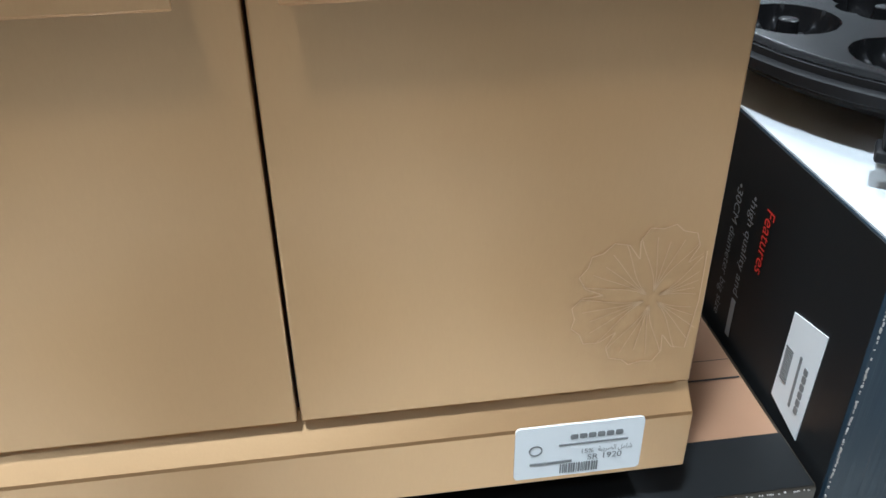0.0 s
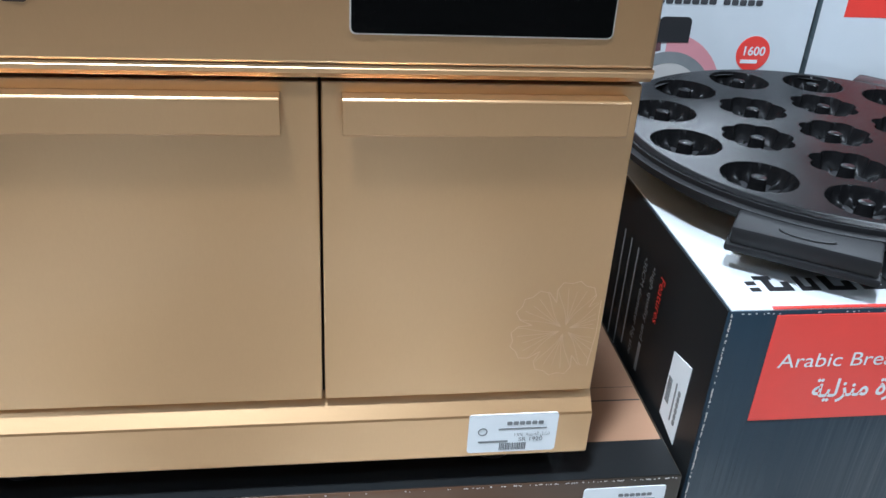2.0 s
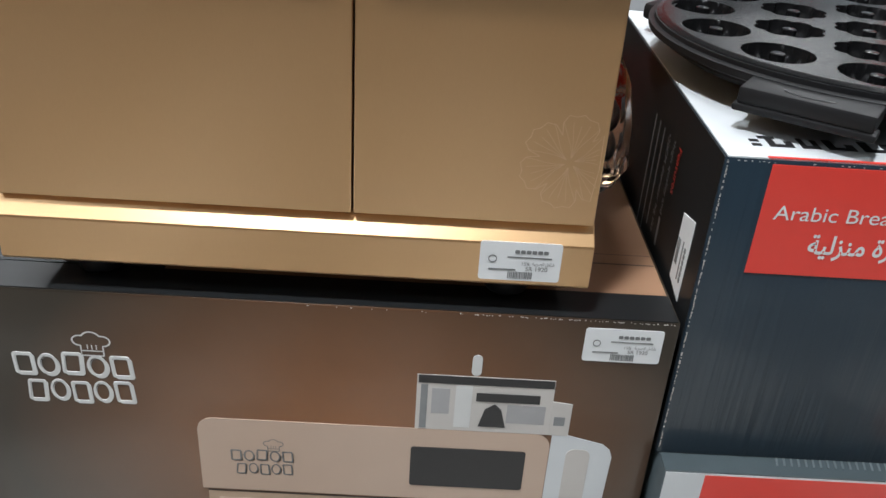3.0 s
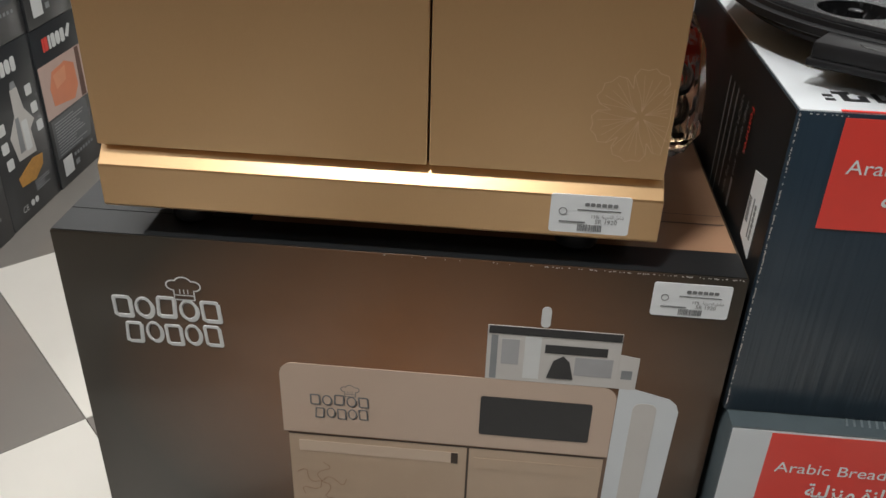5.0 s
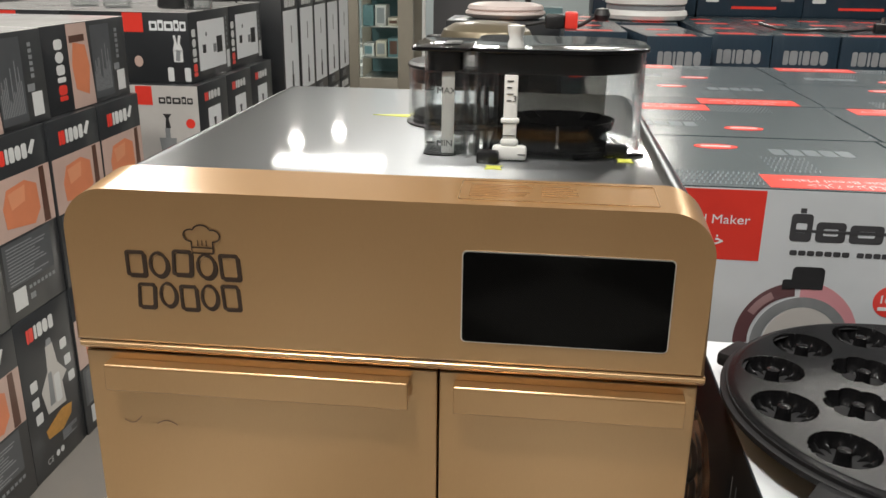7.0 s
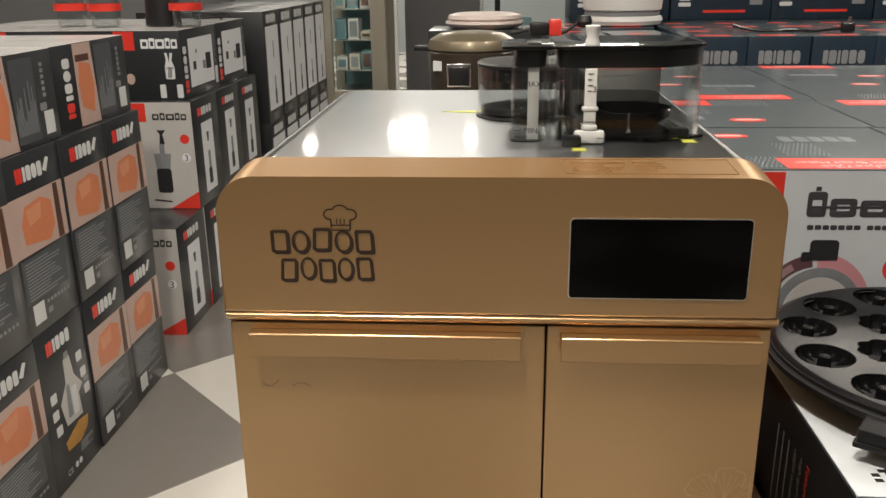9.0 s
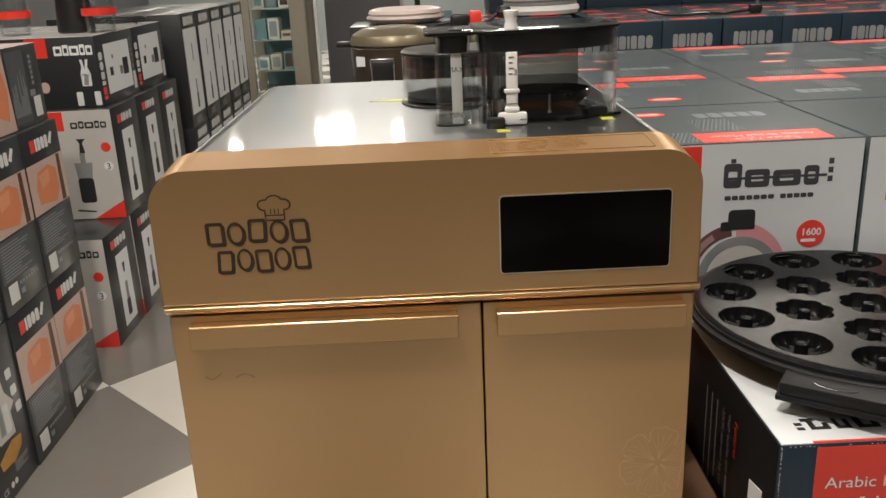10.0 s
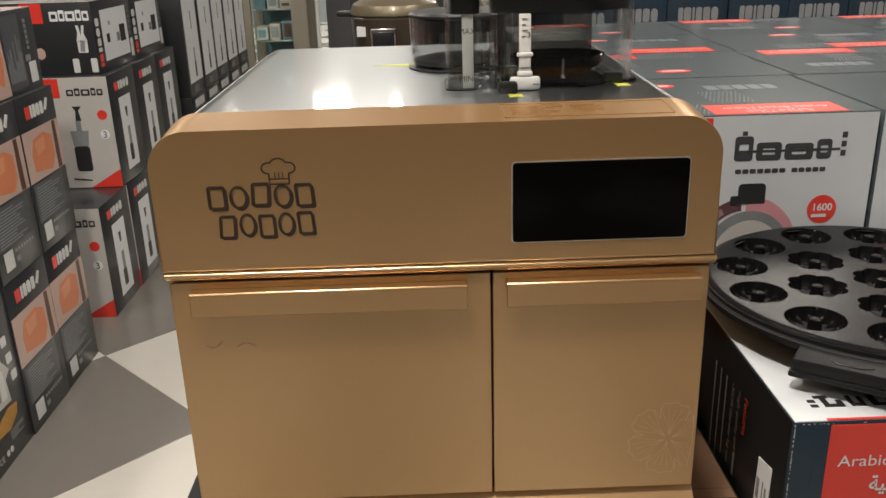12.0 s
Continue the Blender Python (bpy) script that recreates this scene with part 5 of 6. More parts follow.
def juicer_carton(name, kind):
    """Slow juicer cartons. kind: 'silver' (silver front, charcoal side), 'wide' (charcoal, lying), 'tall' (charcoal with a long pale panel)."""
    w, d, h = {"silver": (0.340, 0.280, 0.390), "wide": (0.460, 0.385, 0.243), "tall": (0.300, 0.272, 0.520)}[kind]
    label = {"silver": "silver and charcoal juicer carton with a red corner", "wide": "charcoal juicer carton with a white product picture",
             "tall": "tall charcoal carton with a long pale picture panel"}[kind]
    c = thing(name, label, "carton", "juicer cartons")
    carton_body(w, d, h, CARD_GREY, c)
    f, r, t = (face(w, d, h, s) for s in "FRT")
    rng = random.Random(len(kind))
    if kind == "silver":
        part("front_panel", patch(bmesh.new(), 0.001, w - 0.001, 0.001, h - 0.001, f, 0.0004), CARD_SILVER, c, "silver printed front")
        part("red_tag", patch(bmesh.new(), 0.113, 0.173, h - 0.070, h - 0.004, f, 0.0009), RED, c)
        bm = bmesh.new()
        for i, wd in enumerate((0.024, 0.018, 0.030, 0.016, 0.02)):
            u = 0.196 + sum((0.024, 0.018, 0.030, 0.016, 0.02)[:i]) + 0.004 * i
            a = rounded(u, u + wd, h - 0.064, h - 0.042 + 0.004 * (i % 2), 0.003, seg=2)
            cu, cv = u + wd / 2, h - 0.052
            ring(bm, a, [(cu + (x - cu) * 0.55, cv + (y - cv) * 0.45) for x, y in a], f, 0.0009)
        part("brand_shape", bm, INK, c, smooth=0)
        bm = slab(bmesh.new(), rounded(0.190, 0.245, 0.060, 0.150, 0.010, seg=3), f, 0.0009)
        slab(bm, [(0.212, 0.240), (0.232, 0.240), (0.226, 0.275), (0.238, 0.290), (0.206, 0.290), (0.216, 0.275)], f, 0.0009)
        slab(bm, [(0.170, 0.030), (0.235, 0.024), (0.236, 0.029), (0.172, 0.036)], f, 0.0009)
        p = part("picture", bm, INK, c, "printed picture of an upright juicer", smooth=0)
        part("picture_bowl", slab(bmesh.new(), [(0.192, 0.150), (0.243, 0.150), (0.250, 0.205), (0.186, 0.205)], f, 0.0011), GREY_INK, p)
        part("picture_chute", patch(bmesh.new(), 0.210, 0.228, 0.205, 0.240, f, 0.0011), GREY_INK, p)
        part("badge", slab(bmesh.new(), disc(0.306, 0.258, 0.017, 20), f, 0.0009), RED, c)
        bm = slab(bmesh.new(), disc(0.306, 0.190, 0.016, 20), f, 0.0008)
        part("warranty_badge", bm, PAPER, c)
        bm = words(bmesh.new(), "3", 0.034, f, 0.306, 0.178, align="CENTER", t=0.0014)
        part("badge_lettering", bm, INK, c, smooth=0)
        part("red_corner", slab(bmesh.new(), [(0.230, 0.001), (w - 0.001, 0.001), (w - 0.001, 0.065)], f, 0.0009), RED, c)
        brand_blocks(c, "brand_block", RED, 0.060, h - 0.062, 0.036, 0.030, r, 2)
        brand_blocks(c, "brand_block", PALE_INK, 0.100, h - 0.062, 0.110, 0.030, r, 4)
        pn = part("side_panel", patch(bmesh.new(), 0.085, 0.205, 0.040, h - 0.090, r), PAPER, c, "pale picture panel")
        bm = slab(bmesh.new(), rounded(0.125, 0.160, 0.065, 0.125, 0.005, seg=2), r, 0.0010)
        slab(bm, [(0.138, 0.225), (0.150, 0.225), (0.156, 0.260), (0.132, 0.260)], r, 0.0010)
        part("picture_juicer", bm, INK, pn, smooth=0)
        part("picture_grey", patch(bmesh.new(), 0.132, 0.156, 0.125, 0.190, r, 0.0010), GREY_INK, pn)
        bm = slab(bmesh.new(), disc(0.130, 0.10, 0.045, 24, 0.35), t, 0.0005)
        part("top_oval", bm, GREY_INK, c)
    elif kind == "wide":
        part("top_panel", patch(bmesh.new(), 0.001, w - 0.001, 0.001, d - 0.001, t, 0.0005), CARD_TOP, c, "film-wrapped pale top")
        part("red_tag", patch(bmesh.new(), 0.222, 0.295, h - 0.068, h - 0.003, f), RED, c)
        bm = bmesh.new()
        for i, wd in enumerate((0.028, 0.020, 0.032, 0.018, 0.022)):
            u = 0.318 + sum((0.028, 0.020, 0.032, 0.018, 0.022)[:i]) + 0.003 * i
            a = rounded(u, u + wd, h - 0.062, h - 0.030 + 0.004 * (i % 2), 0.003, seg=2)
            cu, cv = u + wd / 2, h - 0.046
            ring(bm, a, [(cu + (x - cu) * 0.55, cv + (y - cv) * 0.45) for x, y in a], f, 0.0009)
        part("brand_shape", bm, PAPER, c, smooth=0)
        bm = slab(bmesh.new(), rounded(0.398, 0.432, 0.075, 0.116, 0.004, seg=2), f)
        slab(bm, [(0.396, 0.112), (0.404, 0.142), (0.400, 0.166), (0.409, 0.166), (0.414, 0.132), (0.420, 0.166), (0.429, 0.166), (0.424, 0.140), (0.434, 0.112)], f)
        for u in (0.372, 0.434):
            slab(bm, rounded(u, u + 0.022, 0.008, 0.056, 0.004, seg=2), f)
        part("picture", bm, PALE_INK, c, "printed picture of a juicer", smooth=0)
        part("picture_shade", slab(bmesh.new(), [(0.405, 0.080), (0.420, 0.078), (0.424, 0.112), (0.410, 0.118)], f, 0.0010), GREY_INK, c)
        part("picture_base", patch(bmesh.new(), 0.396, 0.432, 0.006, 0.072, f), INK, c)
        part("badge", slab(bmesh.new(), disc(0.268, 0.075, 0.016, 18, 1.2), f), BLUSH, c)
        brand_blocks(c, "brand_block", RED, 0.020, 0.022, 0.032, 0.045, r, 2, turn=True)
        brand_blocks(c, "brand_block", PALE_INK, 0.020, 0.072, 0.032, 0.115, r, 4, turn=True)
        pn = part("side_panel", patch(bmesh.new(), 0.075, 0.330, 0.035, h - 0.035, r), PAPER, c, "pale picture panel")
        bm = patch(bmesh.new(), 0.245, 0.300, 0.085, 0.145, r, 0.0010)
        patch(bm, 0.110, 0.140, 0.095, 0.125, r, 0.0010)
        part("picture_dark", bm, INK, pn, smooth=0)
        bm = patch(bmesh.new(), 0.210, 0.240, 0.090, 0.120, r, 0.0010)
        slab(bm, disc(0.150, 0.160, 0.008, 12), r, 0.0010)
        part("picture_grey", bm, GREY_INK, pn, smooth=0)
        part("fine_print", text_lines(bmesh.new(), 0.345, 0.365, 0.10, 0.22, 6, r, rng, 0.6), GREY_INK, c, smooth=0)
        part("code_label", patch(bmesh.new(), 0.342, 0.370, 0.020, 0.085, r), PALE_INK, c)
    else:
        brand_blocks(c, "brand_block", PALE_INK, 0.050, h - 0.056, 0.170, 0.040, r, 6)
        pn = part("side_panel", patch(bmesh.new(), 0.022, 0.250, 0.060, h - 0.070, r), PAPER, c, "long pale picture panel")
        bm = patch(bmesh.new(), 0.140, 0.150, 0.300, 0.380, r, 0.0010)
        patch(bm, 0.132, 0.160, 0.080, 0.150, r, 0.0010)
        part("picture_dark", bm, INK, pn, smooth=0)
        part("picture_grey", patch(bmesh.new(), 0.136, 0.156, 0.150, 0.215, r, 0.0010), GREY_INK, pn)
        part("small_print", text_lines(bmesh.new(), 0.080, 0.200, 0.014, 0.045, 3, r, rng, 0.5), GREY_INK, c, smooth=0)
    return c


silver = juicer_carton("juicer_carton", "silver")
wide = juicer_carton("juicer_carton", "wide")
tall_carton = juicer_carton("juicer_carton", "tall")
JX = -1.151
for i in range(4):
    put(silver, pose(JX - 0.170 - rng.uniform(0, 0.006), 2.385 + 0.140 + 0.283 * i, 0, 0, 0, rng.uniform(-0.6, 0.6)))
for i in range(3):
    put(silver, pose(JX - 0.172 - rng.uniform(0, 0.004), 2.645 + 0.140 + 0.283 * i, 0.3905, 0, 0, rng.uniform(-0.6, 0.6)))
for i in range(4):
    for k in range(2):
        copy_thing(silver, pose(JX - 0.516, (2.50, 2.645)[k] + 0.140 + 0.283 * i, 0.3905 * k))
for i in range(2):
    put(wide, pose(JX - 0.264, 2.690 + 0.1925 + 0.389 * i, 0.781, 0, 0, rng.uniform(-0.6, 0.6)))
    copy_thing(wide, pose(JX - 0.730, 2.690 + 0.1925 + 0.389 * i, 0.781))
for i in range(5):
    for k in range(2):
        put(tall_carton, pose(JX - 0.150 - rng.uniform(0, 0.006), 3.815 + 0.275 * i, 0.521 * k))
        copy_thing(tall_carton, pose(JX - 0.454, 3.815 + 0.275 * i, 0.521 * k))

# display juicers on the wide cartons


def juicer_jug(x, y, z, dark):
    o = (x, y, z)
    j = thing("display_juicer", "display juicer, black base with clear jugs" if dark else "clear plastic juicer jug with a red ring", "juicer", "display juicers", o)
    if dark:
        part("base", lathe(bmesh.new(), [(0, 0), (0.062, 0), (0.066, 0.006), (0.060, 0.10), (0.052, 0.20), (0, 0.205)], 28), BLACK, j)
        part("bowl", lathe(bmesh.new(), [(0.050, 0.206), (0.058, 0.30), (0.055, 0.30), (0.047, 0.209), (0, 0.209), (0, 0.206)], 28), GLASS, j)
    else:
        part("jug", lathe(bmesh.new(), [(0, 0), (0.050, 0), (0.056, 0.17), (0.053, 0.17), (0.047, 0.004), (0, 0.004)], 28), GLASS, j)
        part("ring", lathe(bmesh.new(), [(0.0575, 0.060), (0.0600, 0.060), (0.0600, 0.085), (0.0575, 0.085), (0.0575, 0.060)], 28), RED, j, "red ring")
    return j


juicer_jug(-1.330, 2.93, 1.0252, True)
juicer_jug(-1.215, 2.86, 1.0252, False)
juicer_jug(-1.52, 2.86, 1.0252, False)
juicer_jug(-1.68, 2.92, 1.0252, False)
cord = thing("power_cord", "coiled black power cord", "power cord", at=(-1.28, 3.30, 1.0252))
part("cord", tube(bmesh.new(), [(0.05 * math.cos(k * 0.8) * (1 + 0.05 * k), 0.07 * math.sin(k * 0.8), 0.005 + 0.0012 * k) for k in range(22)], 0.0042), BLACK, cord)

# ---- navy cartons behind ----


def navy_carton(name, w, d, h, icons):
    c = thing(name, "navy-black appliance carton with pale front lettering" if not icons else "navy-black carton with round pictures", "carton", "navy appliance cartons")
    carton_body(w, d, h, CARD_NAVY, c)
    f, t = face(w, d, h, "F"), face(w, d, h, "T")
    rng = random.Random(8)
    if icons:
        brand_blocks(c, "brand_block", PALE_INK, 0.030, 0.055, 0.05, 0.13, f, 4, turn=True)
        for k in range(3):
            part("picture", slab(bmesh.new(), disc(0.150 + 0.062 * k, 0.110, 0.026, 24), f), CARD_SILVER, c, "round picture")
        part("code_label", patch(bmesh.new(), w - 0.085, w - 0.035, 0.06, 0.15, f), GREY_INK, c)
        part("red_bar", patch(bmesh.new(), 0.13, w - 0.1, 0.030, 0.040, f), RED, c)
    else:
        brand_blocks(c, "brand_block", GREY_INK, 0.035, h - 0.085, 0.130, 0.042, f, 6)
        part("red_bar", patch(bmesh.new(), 0.020, 0.070, 0.060, 0.066, f), RED, c)
        bm = patch(bmesh.new(), 0.020, w - 0.02, 0.030, 0.034, f, 0.0005)
        patch(bm, 0.020, w - 0.02, 0.014, 0.017, f, 0.0005)
        part("stripe", bm, TEAL, c, smooth=0)
        part("top_panel", patch(bmesh.new(), 0.001, w - 0.001, 0.001, d - 0.001, t, 0.0005), CARD_SLATE, c, "slate printed top")
        part("top_bar", patch(bmesh.new(), 0.040, 0.150, 0.020, 0.075, t, 0.0009), RED, c)
        part("top_oval", slab(bmesh.new(), disc(0.090, 0.250, 0.040, 24, 0.7), t, 0.0009), RED, c)
    return c


NW, ND, NH = 0.1925, 0.420, 0.2005
navy = navy_carton("appliance_carton", NW, ND, NH, False)
for i in range(11):
    for k in range(5):
        for j in range(2):
            if j == 1 and k < 3:
                continue
            put(navy, pose(0.522 + NW / 2 + 0.1955 * i + rng.uniform(-0.001, 0.001), 2.500 + ND / 2 + 0.425 * j + (0 if k < 3 else 0), k * 0.2008, 0, 0, rng.uniform(-0.4, 0.4)))
for k in range(3):  # under the second rank
    for i in range(11):
        copy_thing(navy, pose(0.522 + NW / 2 + 0.1955 * i, 2.925 + ND / 2, k * 0.2008))
for i in range(2):  # columns further left, drawn forward and turned a little
    for k in range(5):
        copy_thing(navy, pose(0.402 - 0.215 * i, 2.395 + ND / 2 + 0.12 * i, k * 0.2008, 0, 0, (7 if k == 4 and i == 0 else 1)))
iconic = navy_carton("appliance_carton", 0.400, 0.300, 0.290, True)
base_navy = navy_carton("appliance_carton", 0.400, 0.300, 0.3345, True)
for i in range(6):
    for k in range(3):
        put(base_navy, pose(0.42 + 0.404 * i, 3.360 + 0.15, k * 0.3350))
    put(iconic, pose(0.42 + 0.404 * i + rng.uniform(-0.003, 0.003), 3.360 + 0.15, 1.0052, 0, 0, rng.uniform(-0.5, 0.5)))

# white appliance and its lead on the navy cartons
for cx in (0.3265, 0.131):
    for k in range(5):
        copy_thing(navy, pose(cx + 0.075, 2.945 + ND / 2, k * 0.2008))
o = (0.40, 3.12, 1.0042)
w = thing("steam_cooker", "white round steam cooker with a grey band", "steam cooker", at=o)
part("base", lathe(bmesh.new(), [(0, 0), (0.125, 0), (0.145, 0.006), (0.153, 0.020), (0.149, 0.034), (0.140, 0.038), (0, 0.038)], 48), WHITE, w)
part("band", lathe(bmesh.new(), [(0.130, 0.038), (0.142, 0.0385), (0.142, 0.052), (0.130, 0.0525)], 48), GREY_INK, w)
part("bowl", lathe(bmesh.new(), [(0, 0.0525), (0.136, 0.0525), (0.147, 0.060), (0.155, 0.14), (0.152, 0.16), (0, 0.17)], 48), WHITE, w)
cord = thing("power_cord", "black power cord with its plug", "power cord", at=(0.90, 2.66, 1.0042))
part("cord", tube(bmesh.new(), [(-0.18, 0.06, 0.02), (-0.12, 0.05, 0.006), (-0.05, 0.0, 0.006), (0.02, 0.02, 0.006), (0.06, -0.02, 0.006), (0.12, 0.01, 0.008), (0.16, 0.0, 0.012)], 0.005), BLACK, cord)
bm = cuboid(0.155, 0.195, -0.014, 0.014, 0.001, 0.030, bevel=0.005)
part("plug", bm, BLACK, cord)
for s in (-0.007, 0.007):
    part("pin", lathe(bmesh.new(), [(0, 0), (0.003, 0), (0.003, 0.02), (0, 0.02)], 10, (0.18, s, 0.029)), CHROME, cord)
red_pack = thing("red_packet", "small red packet beside a black cord", "packet", at=(0.118, 2.60, 1.0042))
part("packet", cuboid(-0.022, 0.018, -0.03, 0.03, 0, 0.052, bevel=0.006), RED, red_pack)
part("clip", cuboid(-0.085, -0.0225, -0.025, 0.025, 0, 0.044, bevel=0.008), BLACK, red_pack, "black plastic clip")
cord = thing("power_cord", "black power cord with a round plug", "power cord", at=(0.175, 2.585, 1.0042))
part("cord", tube(bmesh.new(), [(-0.20, 0.05, 0.006), (-0.13, 0.02, 0.02), (-0.07, 0.01, 0.006), (-0.03, 0.0, 0.012), (0.02, 0.0, 0.045)], 0.006), BLACK, cord)
bm = lathe(bmesh.new(), [(0, -0.022), (0.020, -0.018), (0.026, 0), (0.020, 0.018), (0, 0.022)], 20, (0.035, 0, 0.045))
part("plug", bm, BLACK, cord)

# rice cooker on its own stack
PED = (-0.165, 2.80)
for k in range(3):
    c = thing("plain_carton", "plain charcoal carton in the stack under the rice cooker", "carton", "cartons under the cooker", (PED[0], PED[1], k * 0.251))
    carton_body(0.40, 0.40, 0.2505, CARD_GREY, c)
    part("tape", patch(bmesh.new(), 0.175, 0.225, 0.001, 0.399, face(0.40, 0.40, 0.2505, "T"), 0.0003), CARD_TAN, c)
o = (PED[0], PED[1], 0.7532)
rc = thing("rice_cooker", "dark brown rice cooker with an olive lid", "rice cooker", at=o)
part("body", lathe(bmesh.new(), [(0, 0), (0.120, 0), (0.138, 0.010), (0.152, 0.05), (0.156, 0.185), (0.150, 0.192), (0, 0.192)], 56), COOKER, rc)
part("lid", lathe(bmesh.new(), [(0, 0.192), (0.152, 0.192), (0.158, 0.196), (0.158, 0.206), (0.148, 0.228), (0.115, 0.246), (0.06, 0.254), (0, 0.256)], 56), OLIVE, rc, "olive metallic lid")
for s in (-1, 1):
    bm = cuboid(-0.030, 0.030, -0.025, 0.025, 0.186, 0.206, bevel=0.006)
    bmesh.ops.translate(bm, verts=bm.verts, vec=(s * 0.176, 0, 0))
    part("handle", bm, BLACK, rc, "black side handle")
fr = (V(0, -0.1560, 0), V(1, 0, 0), V(0, 0, 1), V(0, -1, 0))
cp = part("control_panel", cuboid(-0.080, 0.004, -0.172, -0.140, 0.078, 0.158, bevel=0.004), CHROME, rc, "bright framed control panel")
part("switch", cuboid(-0.074, -0.002, -0.1745, -0.160, 0.084, 0.146, bevel=0.002), BLACK, cp)
part("sticker", cuboid(-0.130, -0.100, -0.1200, -0.080, 0.128, 0.160), PAPER, rc, "white sticker")
for k in range(4):
    c = thing("plain_carton", "plain charcoal carton in the stack under the pink pan", "carton", "cartons under the pans", (-0.12, 3.55, k * 0.2425))
    carton_body(0.50, 0.36, 0.2420, CARD_GREY, c)
    part("tape", patch(bmesh.new(), 0.225, 0.275, 0.001, 0.359, face(0.50, 0.36, 0.2420, "T"), 0.0003), CARD_TAN, c)
o = (-0.135, 3.55, 0.9702)
pk = thing("pink_pan", "pale pink enamel pan wrapped in clear film", "pan", at=o)
part("pan", lathe(bmesh.new(), [(0, 0), (0.13, 0), (0.16, 0.010), (0.172, 0.022), (0.168, 0.032), (0.152, 0.034), (0.163, 0.042), (0.156, 0.056), (0.125, 0.064), (0, 0.066)], 40), PINK, pk)

# ---- far end: glass cabinet, pillar, pole, panel ----
CABX, CABY = -1.145, 6.30
cab = thing("display_cabinet", "tall glass display cabinet with a beige frame", "display cabinet", at=(CABX, CABY, 0))
for x0, x1 in ((-0.235, -0.160), (0.130, 0.240)):
    for y0 in (-0.28, 0.215):
        part("post", cuboid(x0, x1, y0, y0 + 0.06, 0, 2.2, bevel=0.004), PILLAR, cab)
part("bottom_rail", cuboid(-0.1595, 0.1295, -0.28, -0.22, 0, 0.365, bevel=0.004), PILLAR, cab)
part("top_rail", cuboid(-0.1595, 0.1295, -0.28, -0.22, 2.10, 2.2, bevel=0.004), PILLAR, cab)
for z in (0.345, 0.50, 0.72, 0.94, 1.16, 1.40, 1.70):
    part("shelf", cuboid(-0.158, 0.128, -0.21, 0.21, z, z + 0.010, bevel=0.002), FRAME, cab)
pane = part("pane", cuboid(-0.1590, 0.1290, -0.252, -0.247, 0.366, 2.099), PANE, cab)
pane.visible_shadow = False
part("back", cuboid(-0.158, 0.128, 0.225, 0.240, 0.01, 2.2), TEAL, cab)
for z in (0.5102, 0.7302, 0.9502, 1.1702):
    for i in range(3):
        x = CABX - 0.105 + 0.093 * i
        hh = rng.uniform(0.06, 0.15)
        pk = thing("boxed_ware", "small boxed kitchenware on the cabinet shelf", "boxed goods", "boxed goods in the cabinet", (x, CABY - 0.10, z))
        part("box", cuboid(-0.040, 0.040, -0.08, 0.08, 0.0002, hh, bevel=0.003), (BEIGE_STOCK, TEAL, CARD_SILVER)[(i + int(z * 10)) % 3], pk)
        part("label", patch(bmesh.new(), 0.012, 0.066, 0.02, hh - 0.02, (V(-0.04, -0.08, 0), V(1, 0, 0), V(0, 0, 1), V(0, -1, 0))), (TEAL, GREY_INK, WOOD_PRINT)[i], pk)
pole = thing("white_pole", "slim white metal pole from floor to ceiling", "pole", at=(-0.823, 6.0, 0))
part("tube", lathe(bmesh.new(), [(0, 0.011), (0.013, 0.011), (0.013, CEIL - 0.03), (0, CEIL - 0.03)], 20), WHITE, pole)
part("flange", lathe(bmesh.new(), [(0, 0), (0.05, 0), (0.05, 0.008), (0.02, 0.012), (0, 0.012)], 20), WHITE, pole)
panel = thing("grey_partition", "grey partition panel with an aluminium edge", "partition", at=(-0.45, 6.3, 0))
part("board", cuboid(-0.34, 0.22, -0.02, 0.02, 0, 1.35, bevel=0.002), WALL, panel)
part("edge", cuboid(0.2205, 0.245, -0.026, 0.026, 0, 1.35, bevel=0.002), FRAME, panel)
shelf = thing("store_shelving", "dark store shelving filled with boxed goods", "shelving", at=(1.4, 6.6, 0))
for x in (-1.5, -0.5, 0.5, 1.5):
    part("upright", cuboid(x - 0.02, x + 0.02, -0.22, 0.22, 0, 1.14), MATT_BLACK, shelf)
for z in (0.1, 0.6, 1.1):
    part("board", cuboid(-1.48, 1.48, -0.22, 0.22, z, z + 0.025), MATT_BLACK, shelf)
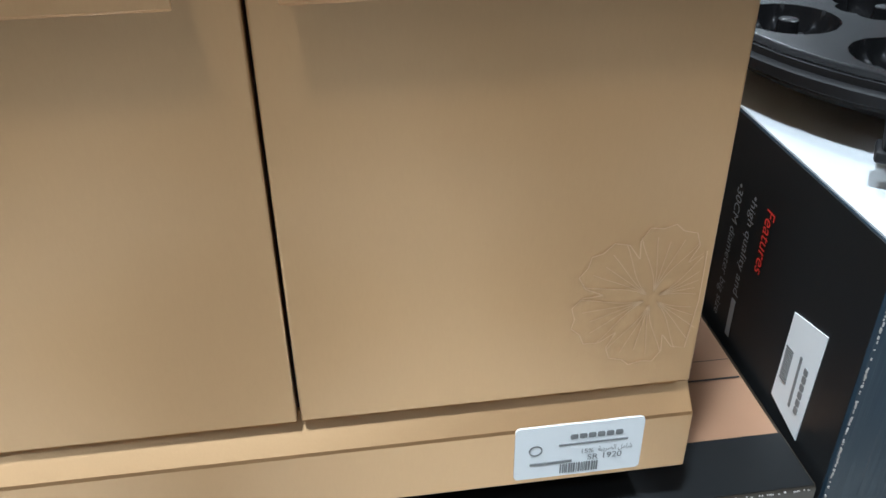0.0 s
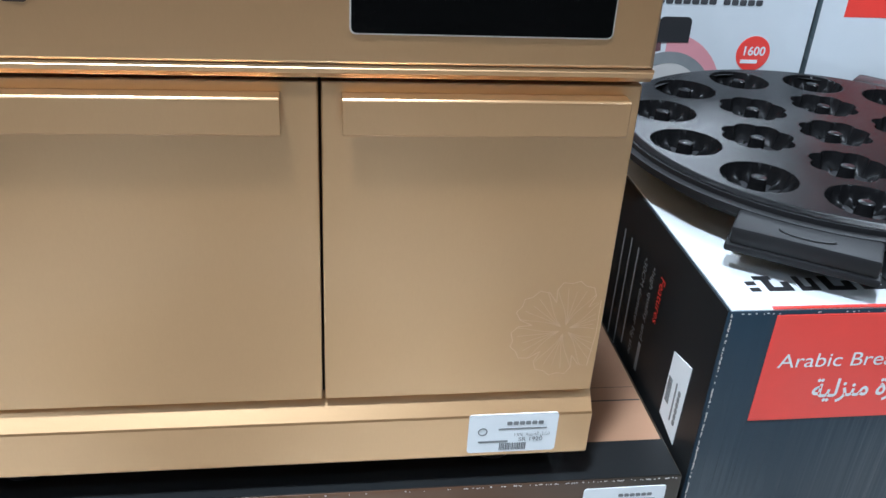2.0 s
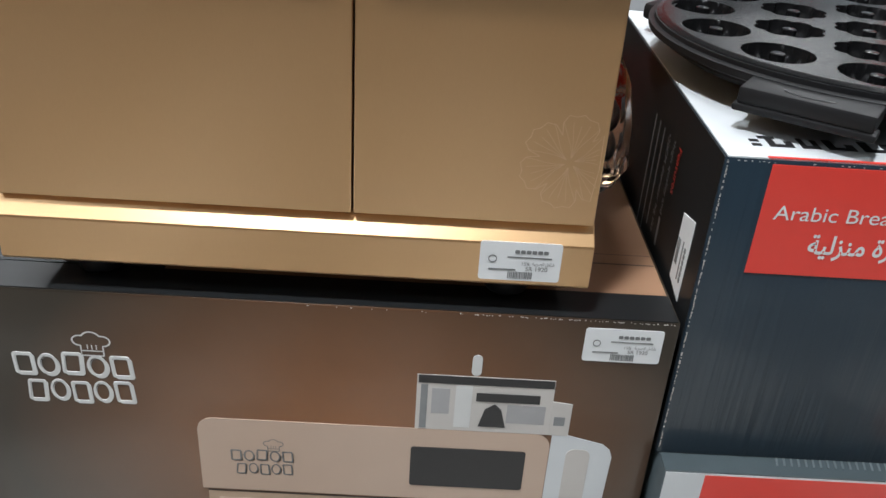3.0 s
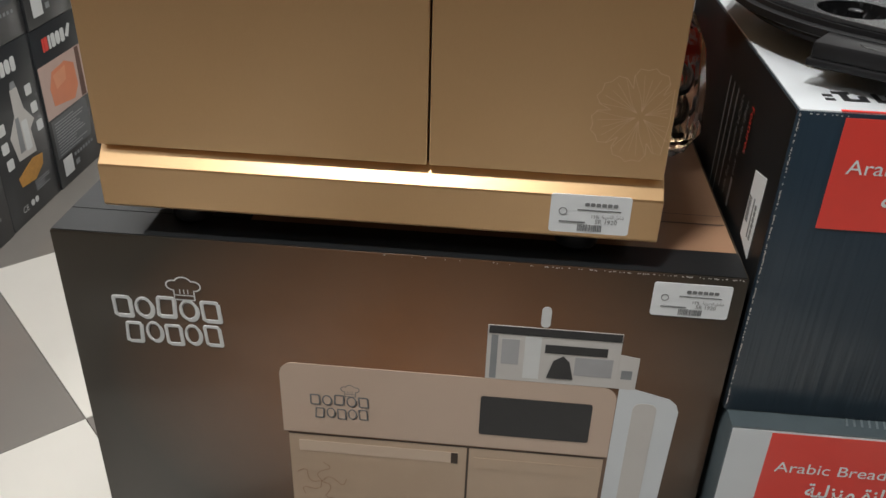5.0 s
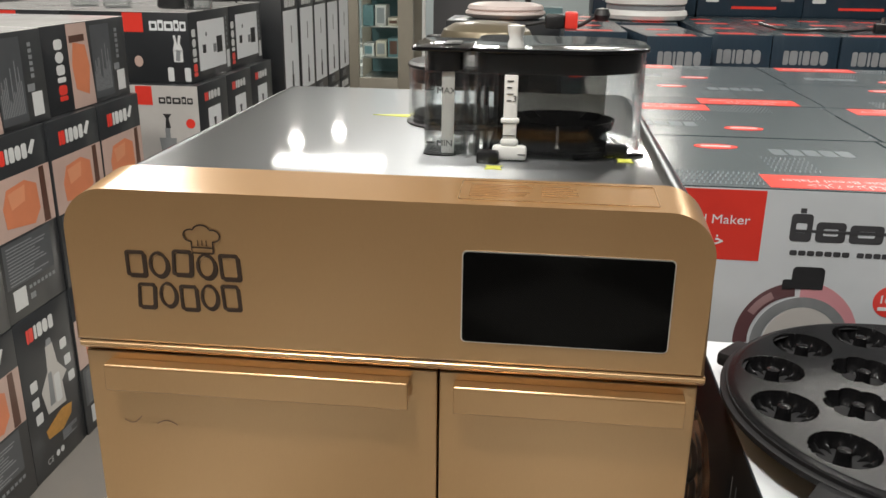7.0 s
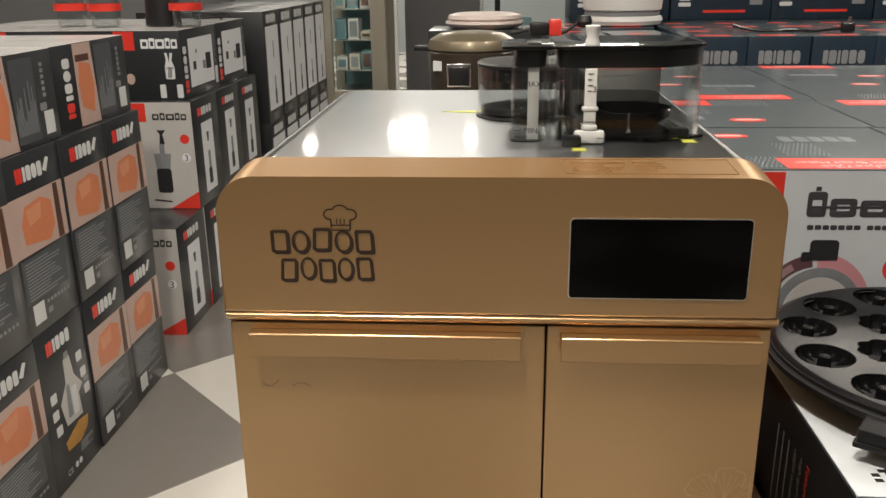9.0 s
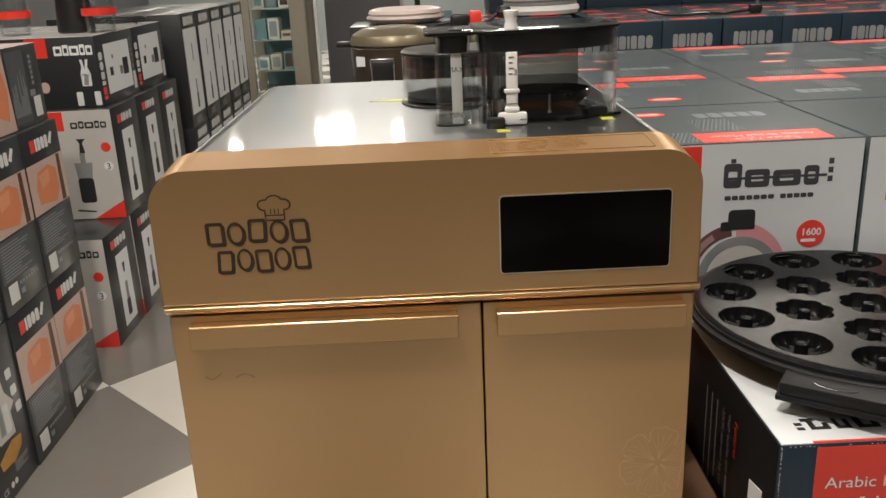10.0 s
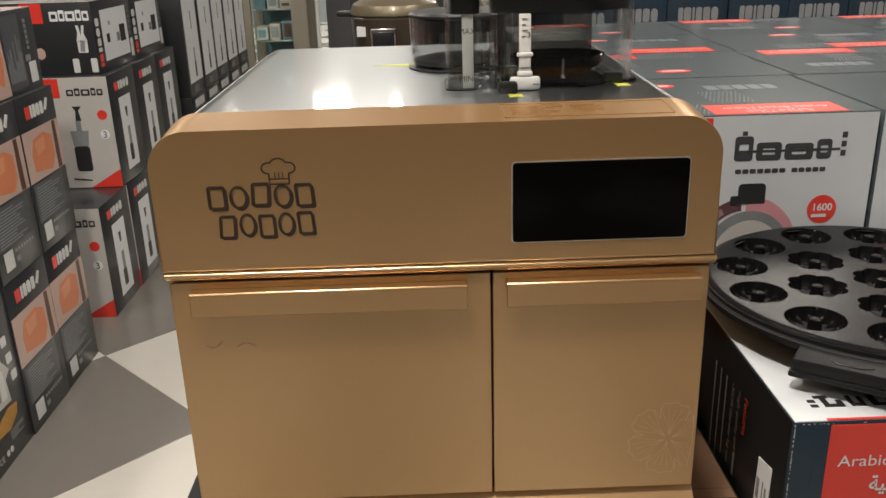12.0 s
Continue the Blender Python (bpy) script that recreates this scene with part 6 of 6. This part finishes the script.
for z in (0.6262, 1.1262):
    for i in range(9):
        x = 0.06 + 0.32 * i + rng.uniform(-0.02, 0.02)
        if min(abs(x - 1.4 - q) for q in (-1.5, -0.5, 0.5, 1.5)) < 0.15:
            continue
        hh = rng.uniform(0.14, 0.24)
        pk = thing("boxed_ware", "boxed goods on the dark store shelf", "boxed goods", "boxed goods on the shelving", (x, 6.55, z))
        part("box", cuboid(-0.11, 0.11, -0.13, 0.13, 0, hh, bevel=0.003), rng.choice((CARD_NAVY, CARD_GREY, CARD_SILVER, TEAL)), pk)
        part("label", patch(bmesh.new(), 0.03, 0.17, 0.05, hh - 0.06, (V(-0.11, -0.13, 0), V(1, 0, 0), V(0, 0, 1), V(0, -1, 0))), rng.choice((PALE_INK, RED, BLUSH)), pk)

# ---- floor tiles ----
floor_ob = bpy.data.objects["floor"]
TS, TT, TA = 0.605, 0.605, radians(-45.2)
e1, e2 = V(math.cos(TA), math.sin(TA), 0), V(math.sin(TA), -math.cos(TA), 0)
corner = V(-0.669, 0.807, 0)
tile_me = {}
for key, mat in (("white", TILE_WHITE), ("grey", TILE_GREY)):
    bm = cuboid(-TS / 2 + 0.0008, TS / 2 - 0.0008, -TT / 2 + 0.0008, TT / 2 - 0.0008, -0.0078, 0.0, bevel=0.0006, seg=1)
    me = bpy.data.meshes.new("tile_" + key)
    bm.to_mesh(me)
    bm.free()
    me.materials.append(mat)
    tile_me[key] = me
far_tiles = {"white": bmesh.new(), "grey": bmesh.new()}
for i in range(-24, 25):
    for j in range(-24, 25):
        mid = corner + e1 * TS * (i + 0.5) + e2 * TT * (j + 0.5)
        key = "white" if (i + j) % 2 == 0 else "grey"
        place = Matrix.Translation((mid.x, mid.y, -0.0004)) @ Matrix.Rotation(TA, 4, "Z")
        if -3.4 < mid.x < 2.4 and -1.9 < mid.y < 7.2:
            tile = new("tile", tile_me[key])
            tile.parent = floor_ob
            tile.matrix_basis = place
        elif X0 - 0.4 < mid.x < X1 + 0.4 and Y0 - 0.4 < mid.y < Y1 + 0.4:
            one = [far_tiles[key].verts.new(place @ V(x, y, -0.0002)) for x, y in ((-TS / 2 + 0.001, -TT / 2 + 0.001), (TS / 2 - 0.001, -TT / 2 + 0.001), (TS / 2 - 0.001, TT / 2 - 0.001), (-TS / 2 + 0.001, TT / 2 - 0.001))]
            low = [far_tiles[key].verts.new(v.co - V(0, 0, 0.0076)) for v in one]
            far_tiles[key].faces.new(one)
            for a in range(4):
                far_tiles[key].faces.new((low[a], low[(a + 1) % 4], one[(a + 1) % 4], one[a]))
for key, mat in (("white", TILE_WHITE), ("grey", TILE_GREY)):
    part("far_tile", far_tiles[key], mat, floor_ob, smooth=0, kind="stuff")
